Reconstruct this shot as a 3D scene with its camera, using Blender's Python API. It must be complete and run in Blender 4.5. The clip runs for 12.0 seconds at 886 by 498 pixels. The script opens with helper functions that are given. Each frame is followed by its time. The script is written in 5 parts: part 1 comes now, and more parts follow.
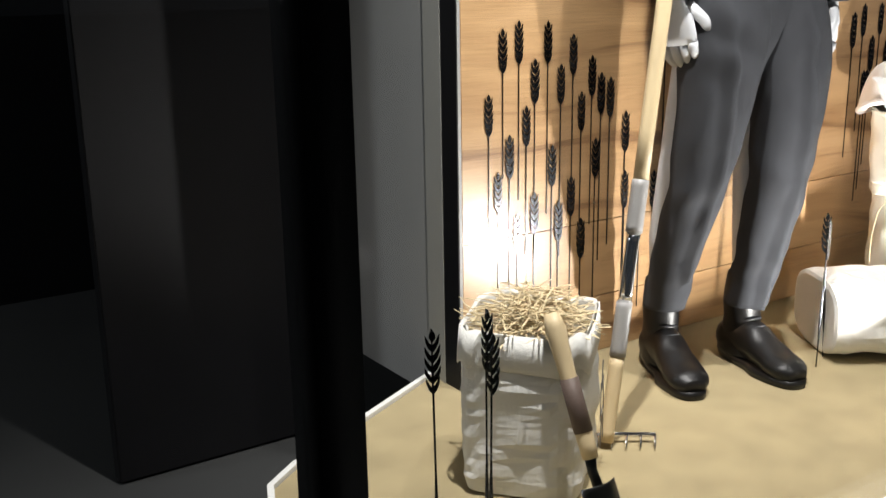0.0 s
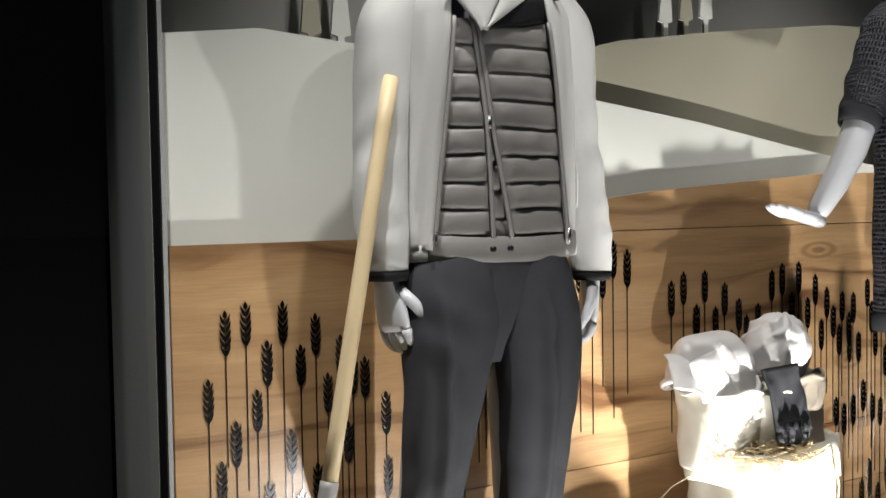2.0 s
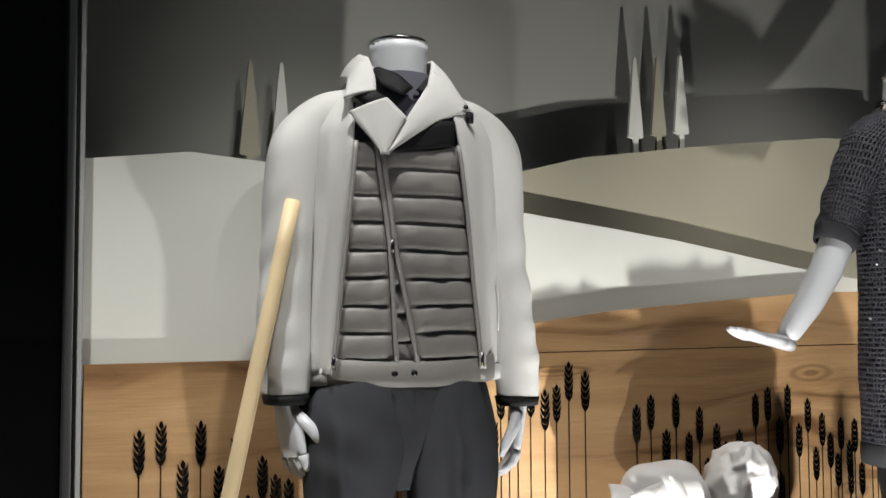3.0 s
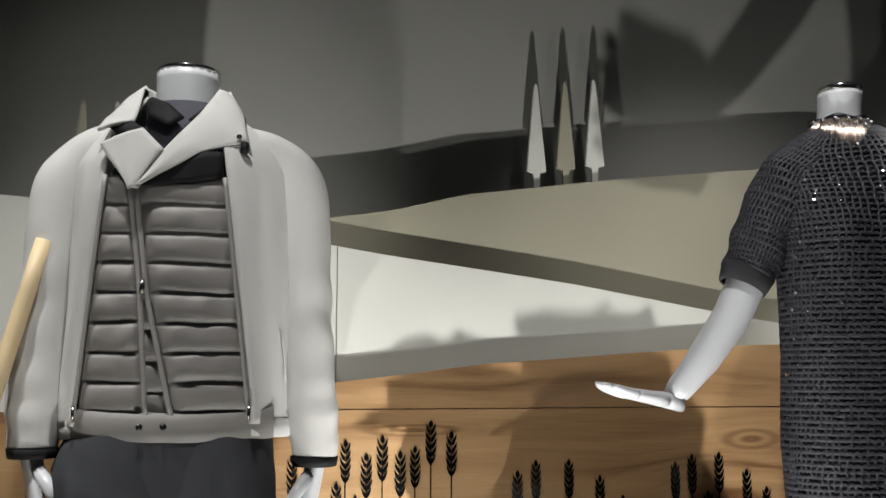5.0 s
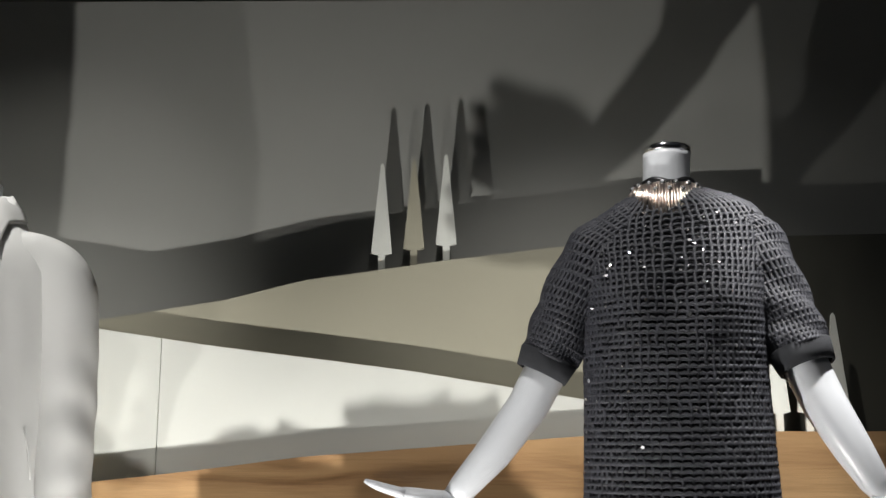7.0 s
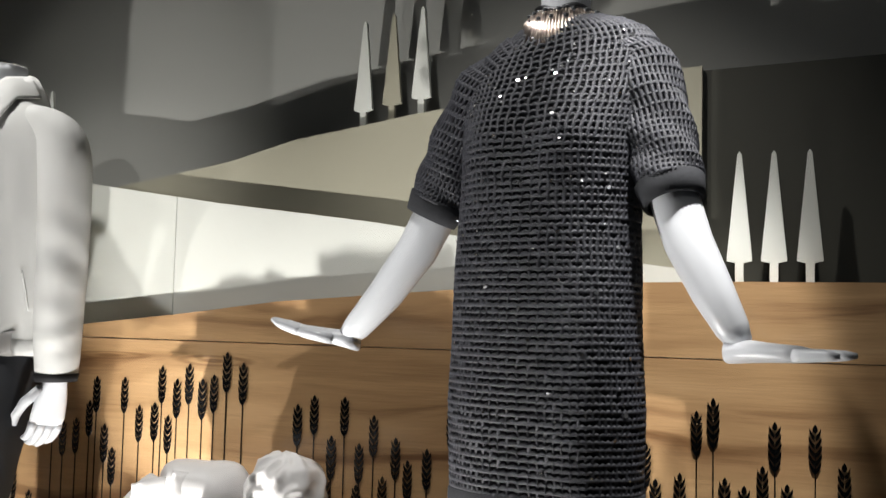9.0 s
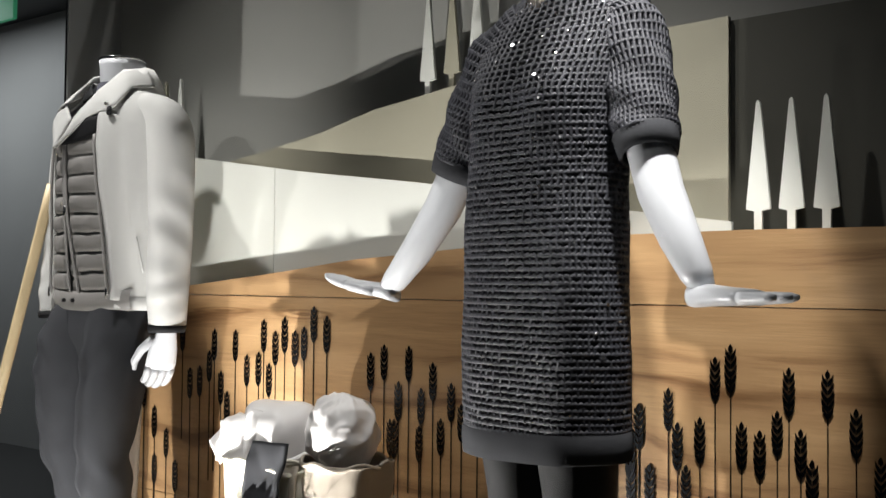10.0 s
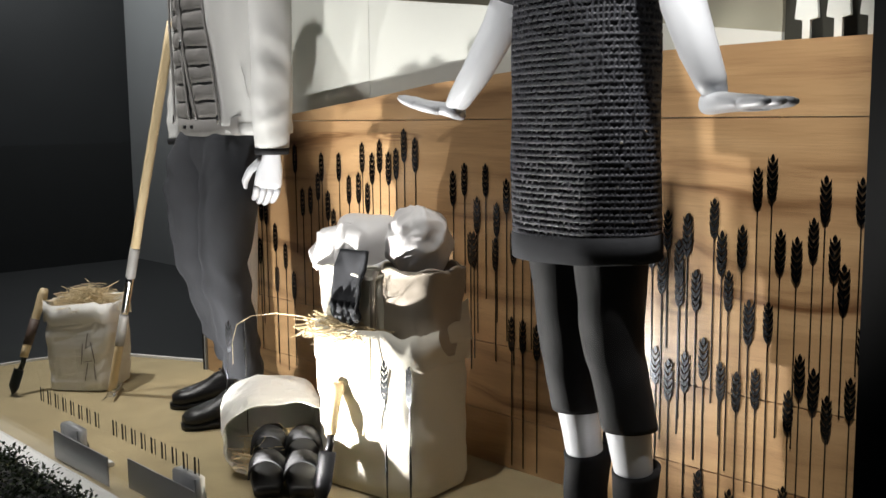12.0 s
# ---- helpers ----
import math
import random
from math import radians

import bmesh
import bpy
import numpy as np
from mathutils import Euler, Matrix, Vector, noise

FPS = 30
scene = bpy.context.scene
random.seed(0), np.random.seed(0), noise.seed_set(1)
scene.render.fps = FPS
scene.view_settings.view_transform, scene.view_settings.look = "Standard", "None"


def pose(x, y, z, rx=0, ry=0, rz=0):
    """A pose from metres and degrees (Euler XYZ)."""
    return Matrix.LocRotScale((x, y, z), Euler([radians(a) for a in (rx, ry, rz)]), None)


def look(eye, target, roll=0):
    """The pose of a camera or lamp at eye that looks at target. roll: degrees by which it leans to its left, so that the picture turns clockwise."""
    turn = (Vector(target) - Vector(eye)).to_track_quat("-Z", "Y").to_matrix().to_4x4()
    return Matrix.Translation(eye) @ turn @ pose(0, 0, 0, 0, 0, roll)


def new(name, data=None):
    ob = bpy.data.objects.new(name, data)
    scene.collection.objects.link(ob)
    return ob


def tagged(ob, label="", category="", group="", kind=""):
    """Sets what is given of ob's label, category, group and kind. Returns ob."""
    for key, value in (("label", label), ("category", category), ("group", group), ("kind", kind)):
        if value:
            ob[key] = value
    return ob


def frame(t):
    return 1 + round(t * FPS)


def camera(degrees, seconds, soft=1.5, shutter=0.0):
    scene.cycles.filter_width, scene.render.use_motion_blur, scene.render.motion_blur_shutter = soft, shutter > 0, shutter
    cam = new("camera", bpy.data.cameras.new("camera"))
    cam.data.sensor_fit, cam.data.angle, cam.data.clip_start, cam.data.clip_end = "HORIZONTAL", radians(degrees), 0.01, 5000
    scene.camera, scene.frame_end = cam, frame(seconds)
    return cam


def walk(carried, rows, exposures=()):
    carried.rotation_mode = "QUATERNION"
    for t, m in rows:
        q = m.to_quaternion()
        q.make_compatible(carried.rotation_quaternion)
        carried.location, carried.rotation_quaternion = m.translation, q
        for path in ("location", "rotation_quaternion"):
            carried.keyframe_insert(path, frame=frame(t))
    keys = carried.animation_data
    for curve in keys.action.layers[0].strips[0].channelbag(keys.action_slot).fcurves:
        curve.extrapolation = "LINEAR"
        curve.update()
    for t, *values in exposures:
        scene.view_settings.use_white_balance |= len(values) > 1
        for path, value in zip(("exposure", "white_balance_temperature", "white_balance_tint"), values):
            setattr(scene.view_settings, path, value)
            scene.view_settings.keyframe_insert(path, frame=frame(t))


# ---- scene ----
cam = camera(47.6, 12.0)
PATH = [
    (0, (0.418, 0.518, 0.837), (1.482, 2.132, 0.323), -1.0),
    (0.5, (0.582, 0.436, 0.864), (1.634, 2.084, 0.445), -1.8),
    (1, (0.748, 0.388, 0.878), (1.807, 2.058, 0.577), -1.8),
    (1.1, (0.774, 0.384, 0.886), (1.832, 2.056, 0.596), -1.8),
    (1.5, (0.888, 0.348, 0.901), (1.94, 2.038, 0.708), -1.3),
    (2, (1.039, 0.299, 0.938), (2.056, 2.02, 0.852), -0.9),
    (2.5, (1.211, 0.191, 0.964), (2.123, 1.971, 0.988), -0.4),
    (3, (1.388, 0.144, 0.976), (2.206, 1.966, 1.092), -0.3),
    (3.2, (1.462, 0.129, 0.969), (2.241, 1.965, 1.12), -0.3),
    (4.8, (2.035, 0.122, 0.95), (2.556, 2.038, 1.193), 0.0),
    (5, (2.145, 0.098, 0.95), (2.604, 2.03, 1.191), 0.1),
    (5.5, (2.384, 0.064, 0.971), (2.732, 2.02, 1.204), 0.5),
    (6, (2.617, 0.06, 0.989), (2.879, 2.023, 1.272), 0.4),
    (6.5, (2.792, 0.068, 0.979), (2.967, 2.023, 1.362), 0.2),
    (7, (3.038, 0.064, 1.01), (3.019, 2.031, 1.373), 0.0),
    (7.5, (3.258, 0.099, 1.018), (3.057, 2.072, 1.273), 0.1),
    (7.7, (3.334, 0.119, 1.016), (3.07, 2.09, 1.228), 0.2),
    (9.3, (4.074, 0.26, 0.927), (3.178, 2.044, 1.045), 1.0),
    (9.5, (4.165, 0.269, 0.928), (3.185, 2.01, 1.029), 0.6),
    (10, (4.351, 0.312, 0.916), (3.174, 1.928, 0.979), 0.5),
    (10.5, (4.487, 0.353, 0.912), (3.163, 1.851, 0.915), 0.0),
    (11, (4.588, 0.381, 0.899), (3.169, 1.787, 0.801), -0.3),
    (11.5, (4.623, 0.385, 0.891), (3.179, 1.757, 0.702), -0.6),
    (12, (4.632, 0.356, 0.878), (3.202, 1.73, 0.618), -0.6),
]
EXPOSURES = [(0, 0.75), (0.5, 0.40), (1.0, 0.1), (1.5, -0.1), (3, -0.25), (5, -0.4), (7.5, -0.1), (9.5, 0.05), (11, 0.1), (12, 0.0)]
walk(cam, [(t, look(eye, target, roll)) for t, eye, target, roll in PATH], EXPOSURES)

# ---- world and lights ----
world = bpy.data.worlds.new("night_street")
scene.world = world
world.use_nodes = True
world.node_tree.nodes["Background"].inputs[0].default_value = (0.62, 0.70, 0.80, 1)
world.node_tree.nodes["Background"].inputs[1].default_value = 0.026


def spot(name, eye, target, watts, degrees, radius, colour=(1.0, 0.98, 0.945), blend=0.35):
    lamp = bpy.data.lights.new(name, "SPOT")
    lamp.energy, lamp.spot_size, lamp.spot_blend, lamp.shadow_soft_size, lamp.color = watts, radians(degrees), blend, radius, colour
    ob = new(name, lamp)
    ob.matrix_world = look(eye, target)
    return ob


FACADE_LAMPS = [(2.16, -0.45, 2.60), (3.62, -0.45, 2.60)]
LAMPS = [(2.17, 1.424, 0.075), (2.69, 1.455, 0.080)]
spot("floor_spot_beam", LAMPS[0], (2.07, 2.16, 1.05), 29, 118, 0.012, blend=0.3)
spot("floor_spot_beam", LAMPS[1], (3.25, 2.16, 1.08), 92, 110, 0.012, blend=0.35)
spot("ceiling_spot_beam", (1.25, 1.42, 2.52), (1.45, 1.78, 0.2), 190, 62, 0.03, blend=1.0)
spot("ceiling_spot_beam", (1.95, 1.42, 2.52), (2.10, 1.86, 1.1), 105, 56, 0.03, blend=1.0)
spot("ceiling_spot_beam", (3.10, 1.40, 2.52), (3.35, 1.90, 1.0), 90, 62, 0.03, blend=1.0)
spot("ceiling_spot_beam", (3.90, 1.46, 2.52), (3.55, 2.16, 0.55), 290, 22, 0.03, blend=0.6)
spot("facade_spot_beam", FACADE_LAMPS[0], (2.12, 1.95, 1.52), 100, 21, 0.02, blend=1.0)
spot("facade_spot_beam", FACADE_LAMPS[1], (3.60, 1.95, 1.42), 24, 27, 0.02, blend=1.0)
# Added out of view at the far left to brighten the grey shop wall.
shop = bpy.data.lights.new("added_shop_light", "AREA")
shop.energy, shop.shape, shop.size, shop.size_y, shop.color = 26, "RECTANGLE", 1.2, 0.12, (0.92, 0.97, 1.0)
new("added_shop_light", shop).location = (-2.25, 3.3, 2.66)


# ---- materials ----
def material(name, colour, rough=0.6, metal=0.0, vary=0.12, scale=30.0, bump=0.1, fine=300.0, spec=0.5, second=None):
    """A surface with a broad and a fine variation of its colour, and a fine relief."""
    m = bpy.data.materials.new(name)
    m.use_nodes = True
    nt = m.node_tree
    n, link = nt.nodes, nt.links.new
    b = n["Principled BSDF"]
    b.inputs["Roughness"].default_value, b.inputs["Metallic"].default_value = rough, metal
    b.inputs["Specular IOR Level"].default_value = spec
    co = n.new("ShaderNodeTexCoord")
    big, small = n.new("ShaderNodeTexNoise"), n.new("ShaderNodeTexNoise")
    big.inputs["Scale"].default_value, big.inputs["Detail"].default_value = scale, 4
    small.inputs["Scale"].default_value, small.inputs["Detail"].default_value = fine, 3
    for t in (big, small):
        link(co.outputs["Object"], t.inputs["Vector"])
    add = n.new("ShaderNodeMath")
    add.operation = "ADD"
    link(big.outputs["Fac"], add.inputs[0]), link(small.outputs["Fac"], add.inputs[1])
    ramp = n.new("ShaderNodeMapRange")
    ramp.inputs["From Min"].default_value, ramp.inputs["From Max"].default_value = 0.7, 1.3
    link(add.outputs[0], ramp.inputs["Value"])
    mix = n.new("ShaderNodeMix")
    mix.data_type = "RGBA"
    dark = second or [c * (1 - vary) for c in colour]
    light = [min(1, c * (1 + vary)) for c in colour]
    mix.inputs["A"].default_value, mix.inputs["B"].default_value = (*dark, 1), (*light, 1)
    link(ramp.outputs["Result"], mix.inputs["Factor"])
    link(mix.outputs["Result"], b.inputs["Base Color"])
    if bump:
        bp = n.new("ShaderNodeBump")
        bp.inputs["Strength"].default_value, bp.inputs["Distance"].default_value = bump, 0.002
        link(add.outputs[0], bp.inputs["Height"]), link(bp.outputs["Normal"], b.inputs["Normal"])
    return m


def wood_material():
    """Oiled cherry veneer: long grain, drawn-out dark figure and a few eyes, satin lacquer."""
    m = bpy.data.materials.new("cherry_veneer")
    m.use_nodes = True
    nt = m.node_tree
    n, link = nt.nodes, nt.links.new
    b = n["Principled BSDF"]
    b.inputs["Roughness"].default_value = 0.29
    b.inputs["Specular IOR Level"].default_value = 0.6
    b.inputs["Coat Weight"].default_value, b.inputs["Coat Roughness"].default_value = 0.55, 0.09
    co = n.new("ShaderNodeTexCoord")
    info = n.new("ShaderNodeObjectInfo")
    shift = n.new("ShaderNodeVectorMath")
    shift.operation = "MULTIPLY_ADD"
    link(info.outputs["Random"], shift.inputs[0])
    shift.inputs[1].default_value = (7.0, 0.0, 3.0)
    link(co.outputs["Object"], shift.inputs[2])
    warp = n.new("ShaderNodeTexNoise")
    warp.inputs["Scale"].default_value, warp.inputs["Detail"].default_value = 1.6, 2
    mp0 = n.new("ShaderNodeMapping")
    mp0.inputs["Scale"].default_value = (0.8, 1, 3.0)
    link(shift.outputs[0], mp0.inputs["Vector"]), link(mp0.outputs[0], warp.inputs["Vector"])
    bend = n.new("ShaderNodeVectorMath")
    bend.operation = "MULTIPLY_ADD"
    bend.inputs[1].default_value = (0.10, 0, 0.28)
    link(warp.outputs["Color"], bend.inputs[0]), link(shift.outputs[0], bend.inputs[2])
    mp = n.new("ShaderNodeMapping")
    mp.inputs["Scale"].default_value = (1.1, 1, 16)
    link(bend.outputs[0], mp.inputs["Vector"])
    figure = n.new("ShaderNodeTexNoise")
    figure.inputs["Scale"].default_value, figure.inputs["Detail"].default_value, figure.inputs["Roughness"].default_value = 1.0, 5, 0.55
    link(mp.outputs[0], figure.inputs["Vector"])
    mp2 = n.new("ShaderNodeMapping")
    mp2.inputs["Scale"].default_value = (9, 1, 420)
    link(shift.outputs[0], mp2.inputs["Vector"])
    grain = n.new("ShaderNodeTexNoise")
    grain.inputs["Scale"].default_value, grain.inputs["Detail"].default_value = 1.0, 4
    link(mp2.outputs[0], grain.inputs["Vector"])
    ramp = n.new("ShaderNodeValToRGB")
    r = ramp.color_ramp
    r.elements[0].position, r.elements[0].color = 0.30, (0.17, 0.082, 0.034, 1)
    r.elements[1].position, r.elements[1].color = 0.44, (0.43, 0.260, 0.128, 1)
    for p, c in ((0.55, (0.50, 0.314, 0.156, 1)), (0.72, (0.58, 0.374, 0.196, 1))):
        e = r.elements.new(p)
        e.color = c
    link(figure.outputs["Fac"], ramp.inputs["Fac"])
    mul = n.new("ShaderNodeMix")
    mul.data_type, mul.blend_type = "RGBA", "MULTIPLY"
    mul.inputs["Factor"].default_value = 0.35
    gr = n.new("ShaderNodeValToRGB")
    gr.color_ramp.elements[0].position, gr.color_ramp.elements[0].color = 0.35, (0.55, 0.5, 0.45, 1)
    gr.color_ramp.elements[1].position = 0.6
    link(grain.outputs["Fac"], gr.inputs["Fac"])
    link(ramp.outputs["Color"], mul.inputs["A"]), link(gr.outputs["Color"], mul.inputs["B"])
    last = mul.outputs["Result"]
    for cx, cz, ax, az in ((3.37, 0.815, 0.125, 0.040), (2.60, 0.845, 0.17, 0.022), (3.47, 0.345, 0.12, 0.055), (3.50, 0.50, 0.10, 0.045), (2.30, 0.850, 0.20, 0.016)):
        off = n.new("ShaderNodeVectorMath")
        off.operation = "MULTIPLY_ADD"
        off.inputs[1].default_value, off.inputs[2].default_value = (1 / ax, 0, 1 / az), (-cx / ax, 0, -cz / az)
        wob = n.new("ShaderNodeVectorMath")
        wob.operation = "MULTIPLY_ADD"
        wob.inputs[1].default_value = (0.05, 0, 0.03)
        link(warp.outputs["Color"], wob.inputs[0]), link(co.outputs["Object"], wob.inputs[2])
        link(wob.outputs[0], off.inputs[0])
        far = n.new("ShaderNodeVectorMath")
        far.operation = "LENGTH"
        link(off.outputs[0], far.inputs[0])
        ring = n.new("ShaderNodeMath")
        ring.operation = "SINE"
        ten = n.new("ShaderNodeMath")
        ten.operation, ten.inputs[1].default_value = "MULTIPLY", 15.0
        link(far.outputs["Value"], ten.inputs[0]), link(ten.outputs[0], ring.inputs[0])
        fade = n.new("ShaderNodeMapRange")
        fade.interpolation_type = "SMOOTHSTEP"
        fade.inputs["From Min"].default_value, fade.inputs["From Max"].default_value = 0.25, 1.15
        fade.inputs["To Min"].default_value, fade.inputs["To Max"].default_value = 1.0, 0.0
        link(far.outputs["Value"], fade.inputs["Value"])
        half = n.new("ShaderNodeMath")
        half.operation, half.inputs[1].default_value, half.inputs[2].default_value = "MULTIPLY_ADD", 0.34, 0.44
        link(ring.outputs[0], half.inputs[0])
        fac = n.new("ShaderNodeMath")
        fac.operation = "MULTIPLY"
        link(half.outputs[0], fac.inputs[0]), link(fade.outputs[0], fac.inputs[1])
        eye = n.new("ShaderNodeMix")
        eye.data_type = "RGBA"
        eye.inputs["B"].default_value = (0.15, 0.070, 0.028, 1)
        link(fac.outputs[0], eye.inputs["Factor"]), link(last, eye.inputs["A"])
        last = eye.outputs["Result"]
    link(last, b.inputs["Base Color"])
    bp = n.new("ShaderNodeBump")
    bp.inputs["Strength"].default_value, bp.inputs["Distance"].default_value = 0.08, 0.001
    link(grain.outputs["Fac"], bp.inputs["Height"]), link(bp.outputs["Normal"], b.inputs["Normal"])
    return m


def knit_material():
    """Charcoal yarn with fine ribs."""
    return material("charcoal_yarn", (0.030, 0.031, 0.039), 0.55, 0.0, 0.35, 60, 0.5, 900, 0.4)


WOOD = wood_material()
WALL = material("grey_wall_paint", (0.33, 0.33, 0.305), 0.75, 0, 0.05, 4, 0.04, 500)
WHITE = material("off_white_board", (0.68, 0.69, 0.64), 0.6, 0, 0.04, 5, 0.04, 500)
OLIVE = material("olive_board", (0.36, 0.34, 0.26), 0.65, 0, 0.05, 5, 0.04, 500)
DARK_OLIVE = material("dark_olive_board", (0.046, 0.045, 0.033), 0.65, 0, 0.06, 5, 0.04, 500)
SIDE = material("grey_side_paint", (0.34, 0.345, 0.34), 0.5, 0, 0.05, 5, 0.03, 500)
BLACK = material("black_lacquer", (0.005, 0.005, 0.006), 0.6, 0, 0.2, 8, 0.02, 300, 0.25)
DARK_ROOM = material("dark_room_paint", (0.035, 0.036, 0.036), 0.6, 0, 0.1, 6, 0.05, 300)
SAND = material("sand_floor", (0.40, 0.325, 0.185), 0.85, 0, 0.16, 12, 0.9, 700, 0.3)
TRIM = material("white_trim", (0.75, 0.75, 0.73), 0.45, 0, 0.04, 10, 0.03, 400)
SKIN = material("white_mannequin_lacquer", (0.60, 0.615, 0.645), 0.35, 0, 0.02, 10, 0.0, 300)
CHROME = material("polished_steel", (0.75, 0.75, 0.76), 0.12, 1, 0.04, 30, 0.02, 400)
FOIL = material("dark_steel_foil", (0.075, 0.078, 0.085), 0.22, 1, 0.25, 60, 0.04, 600)
IRON = material("blackened_iron", (0.03, 0.03, 0.032), 0.35, 0.8, 0.3, 40, 0.2, 500)
JERSEY = material("pale_grey_jersey", (0.56, 0.56, 0.545), 0.9, 0, 0.06, 14, 0.35, 1100, 0.2)
QUILT = material("grey_quilted_nylon", (0.235, 0.225, 0.215), 0.5, 0, 0.10, 20, 0.2, 500, 0.4)
SHIRT = material("slate_cotton", (0.10, 0.10, 0.125), 0.85, 0, 0.12, 30, 0.3, 1200, 0.2)
LINING = material("black_lining", (0.008, 0.008, 0.009), 0.7, 0, 0.2, 30, 0.2, 800, 0.2)
FLANNEL = material("grey_flannel", (0.050, 0.052, 0.058), 0.95, 0, 0.16, 18, 0.4, 1300, 0.15)
LEATHER = material("black_polished_leather", (0.006, 0.0055, 0.0055), 0.40, 0, 0.3, 25, 0.25, 260, 0.35)
SUEDE = material("black_suede", (0.014, 0.014, 0.015), 0.85, 0, 0.25, 25, 0.4, 700, 0.2)
KNIT = knit_material()
LEGGING = material("black_jersey_leggings", (0.008, 0.008, 0.009), 0.75, 0, 0.25, 25, 0.3, 1200, 0.3)
PAPER = material("white_washed_paper", (0.72, 0.71, 0.67), 0.7, 0, 0.06, 14, 0.5, 160, 0.3)
CANVAS = material("cream_canvas", (0.70, 0.67, 0.58), 0.85, 0, 0.07, 12, 0.5, 700, 0.2)
STRAW = material("dry_straw", (0.66, 0.54, 0.34), 0.8, 0, 0.3, 60, 0.2, 500, 0.3)
POLE = material("pale_ash_wood", (0.66, 0.52, 0.31), 0.5, 0, 0.10, 10, 0.15, 300)
GREY_TAPE = material("grey_sleeve", (0.30, 0.29, 0.28), 0.5, 0, 0.08, 20, 0.1, 400)
BROWN_GRIP = material("brown_leather_grip", (0.11, 0.075, 0.06), 0.6, 0, 0.2, 30, 0.3, 400)
TAUPE = material("taupe_leather", (0.33, 0.285, 0.23), 0.42, 0, 0.12, 16, 0.4, 350)
SATIN = material("ivory_satin", (0.76, 0.74, 0.73), 0.38, 0, 0.05, 10, 0.2, 600)
CHARCOAL = material("charcoal_wool", (0.035, 0.036, 0.04), 0.9, 0, 0.25, 20, 0.5, 900, 0.2)
GOLD = material("pale_gold", (0.74, 0.63, 0.56), 0.28, 1, 0.15, 60, 0.1, 500)
SEQUIN = material("silver_sequin", (0.9, 0.9, 0.92), 0.22, 1, 0.03, 60, 0.0, 500)
LAMP_GREY = material("grey_lamp_housing", (0.38, 0.39, 0.40), 0.45, 0.3, 0.06, 20, 0.05, 400)
INK = material("black_ink", (0.015, 0.014, 0.012), 0.5, 0, 0.1, 30, 0.0, 300)
PRINT = material("grey_print", (0.16, 0.15, 0.14), 0.7, 0, 0.1, 30, 0.0, 300)
LEAF = material("dark_hedge_leaf", (0.035, 0.055, 0.022), 0.5, 0, 0.4, 40, 0.1, 300)
ASPHALT = material("street_paving", (0.06, 0.058, 0.055), 0.8, 0, 0.2, 6, 0.5, 150)


def glowing(name, colour, strength):
    m = bpy.data.materials.new(name)
    m.use_nodes = True
    b = m.node_tree.nodes["Principled BSDF"]
    b.inputs["Base Color"].default_value = (*colour, 1)
    b.inputs["Emission Color"].default_value = (*colour, 1)
    b.inputs["Emission Strength"].default_value = strength
    return m


LENS = glowing("lit_lamp_lens", (1.0, 0.96, 0.9), 60)
EXIT_GREEN = glowing("lit_green_sign", (0.06, 0.40, 0.20), 0.25)


def glass_material():
    m = bpy.data.materials.new("window_glass")
    m.use_nodes = True
    nt = m.node_tree
    n = nt.nodes
    for x in list(n):
        if x.type == "BSDF_PRINCIPLED":
            n.remove(x)
    clear, gloss, mix, fres = n.new("ShaderNodeBsdfTransparent"), n.new("ShaderNodeBsdfGlossy"), n.new("ShaderNodeMixShader"), n.new("ShaderNodeLayerWeight")
    gloss.inputs["Roughness"].default_value = 0.01
    power, scale = n.new("ShaderNodeMath"), n.new("ShaderNodeMath")
    power.operation, scale.operation = "POWER", "MULTIPLY_ADD"
    power.inputs[1].default_value, scale.inputs[1].default_value, scale.inputs[2].default_value = 5, 0.6, 0.03
    nt.links.new(fres.outputs["Facing"], power.inputs[0]), nt.links.new(power.outputs[0], scale.inputs[0])
    nt.links.new(scale.outputs[0], mix.inputs[0])
    nt.links.new(clear.outputs[0], mix.inputs[1]), nt.links.new(gloss.outputs[0], mix.inputs[2])
    nt.links.new(mix.outputs[0], n["Material Output"].inputs["Surface"])
    return m


GLASS = glass_material()


# ---- builders ----
def mesh_of(name, bm, mat, smooth=True):
    me = bpy.data.meshes.new(name)
    bm.normal_update()
    bm.to_mesh(me)
    bm.free()
    for p in me.polygons:
        p.use_smooth = smooth
    me.materials.append(mat)
    return me


def thing(name, label, category, group="", kind="", bm=None, mat=None, smooth=True, at=(0, 0, 0)):
    ob = new(name, mesh_of(name, bm, mat, smooth) if bm else None)
    ob.location = at
    return tagged(ob, label, category, group, kind)


def part(name, bm, mat, parent, label="", smooth=True):
    ob = new(name, mesh_of(name, bm, mat, smooth))
    ob.parent = parent
    if parent is not None:
        ob.matrix_parent_inverse = Matrix.Translation(-world_place(parent))
    return tagged(ob, label)


def world_place(ob):
    v = Vector(ob.location)
    while ob.parent:
        v = v + ob.matrix_parent_inverse.translation
        ob = ob.parent
        v = v + Vector(ob.location)
    return v


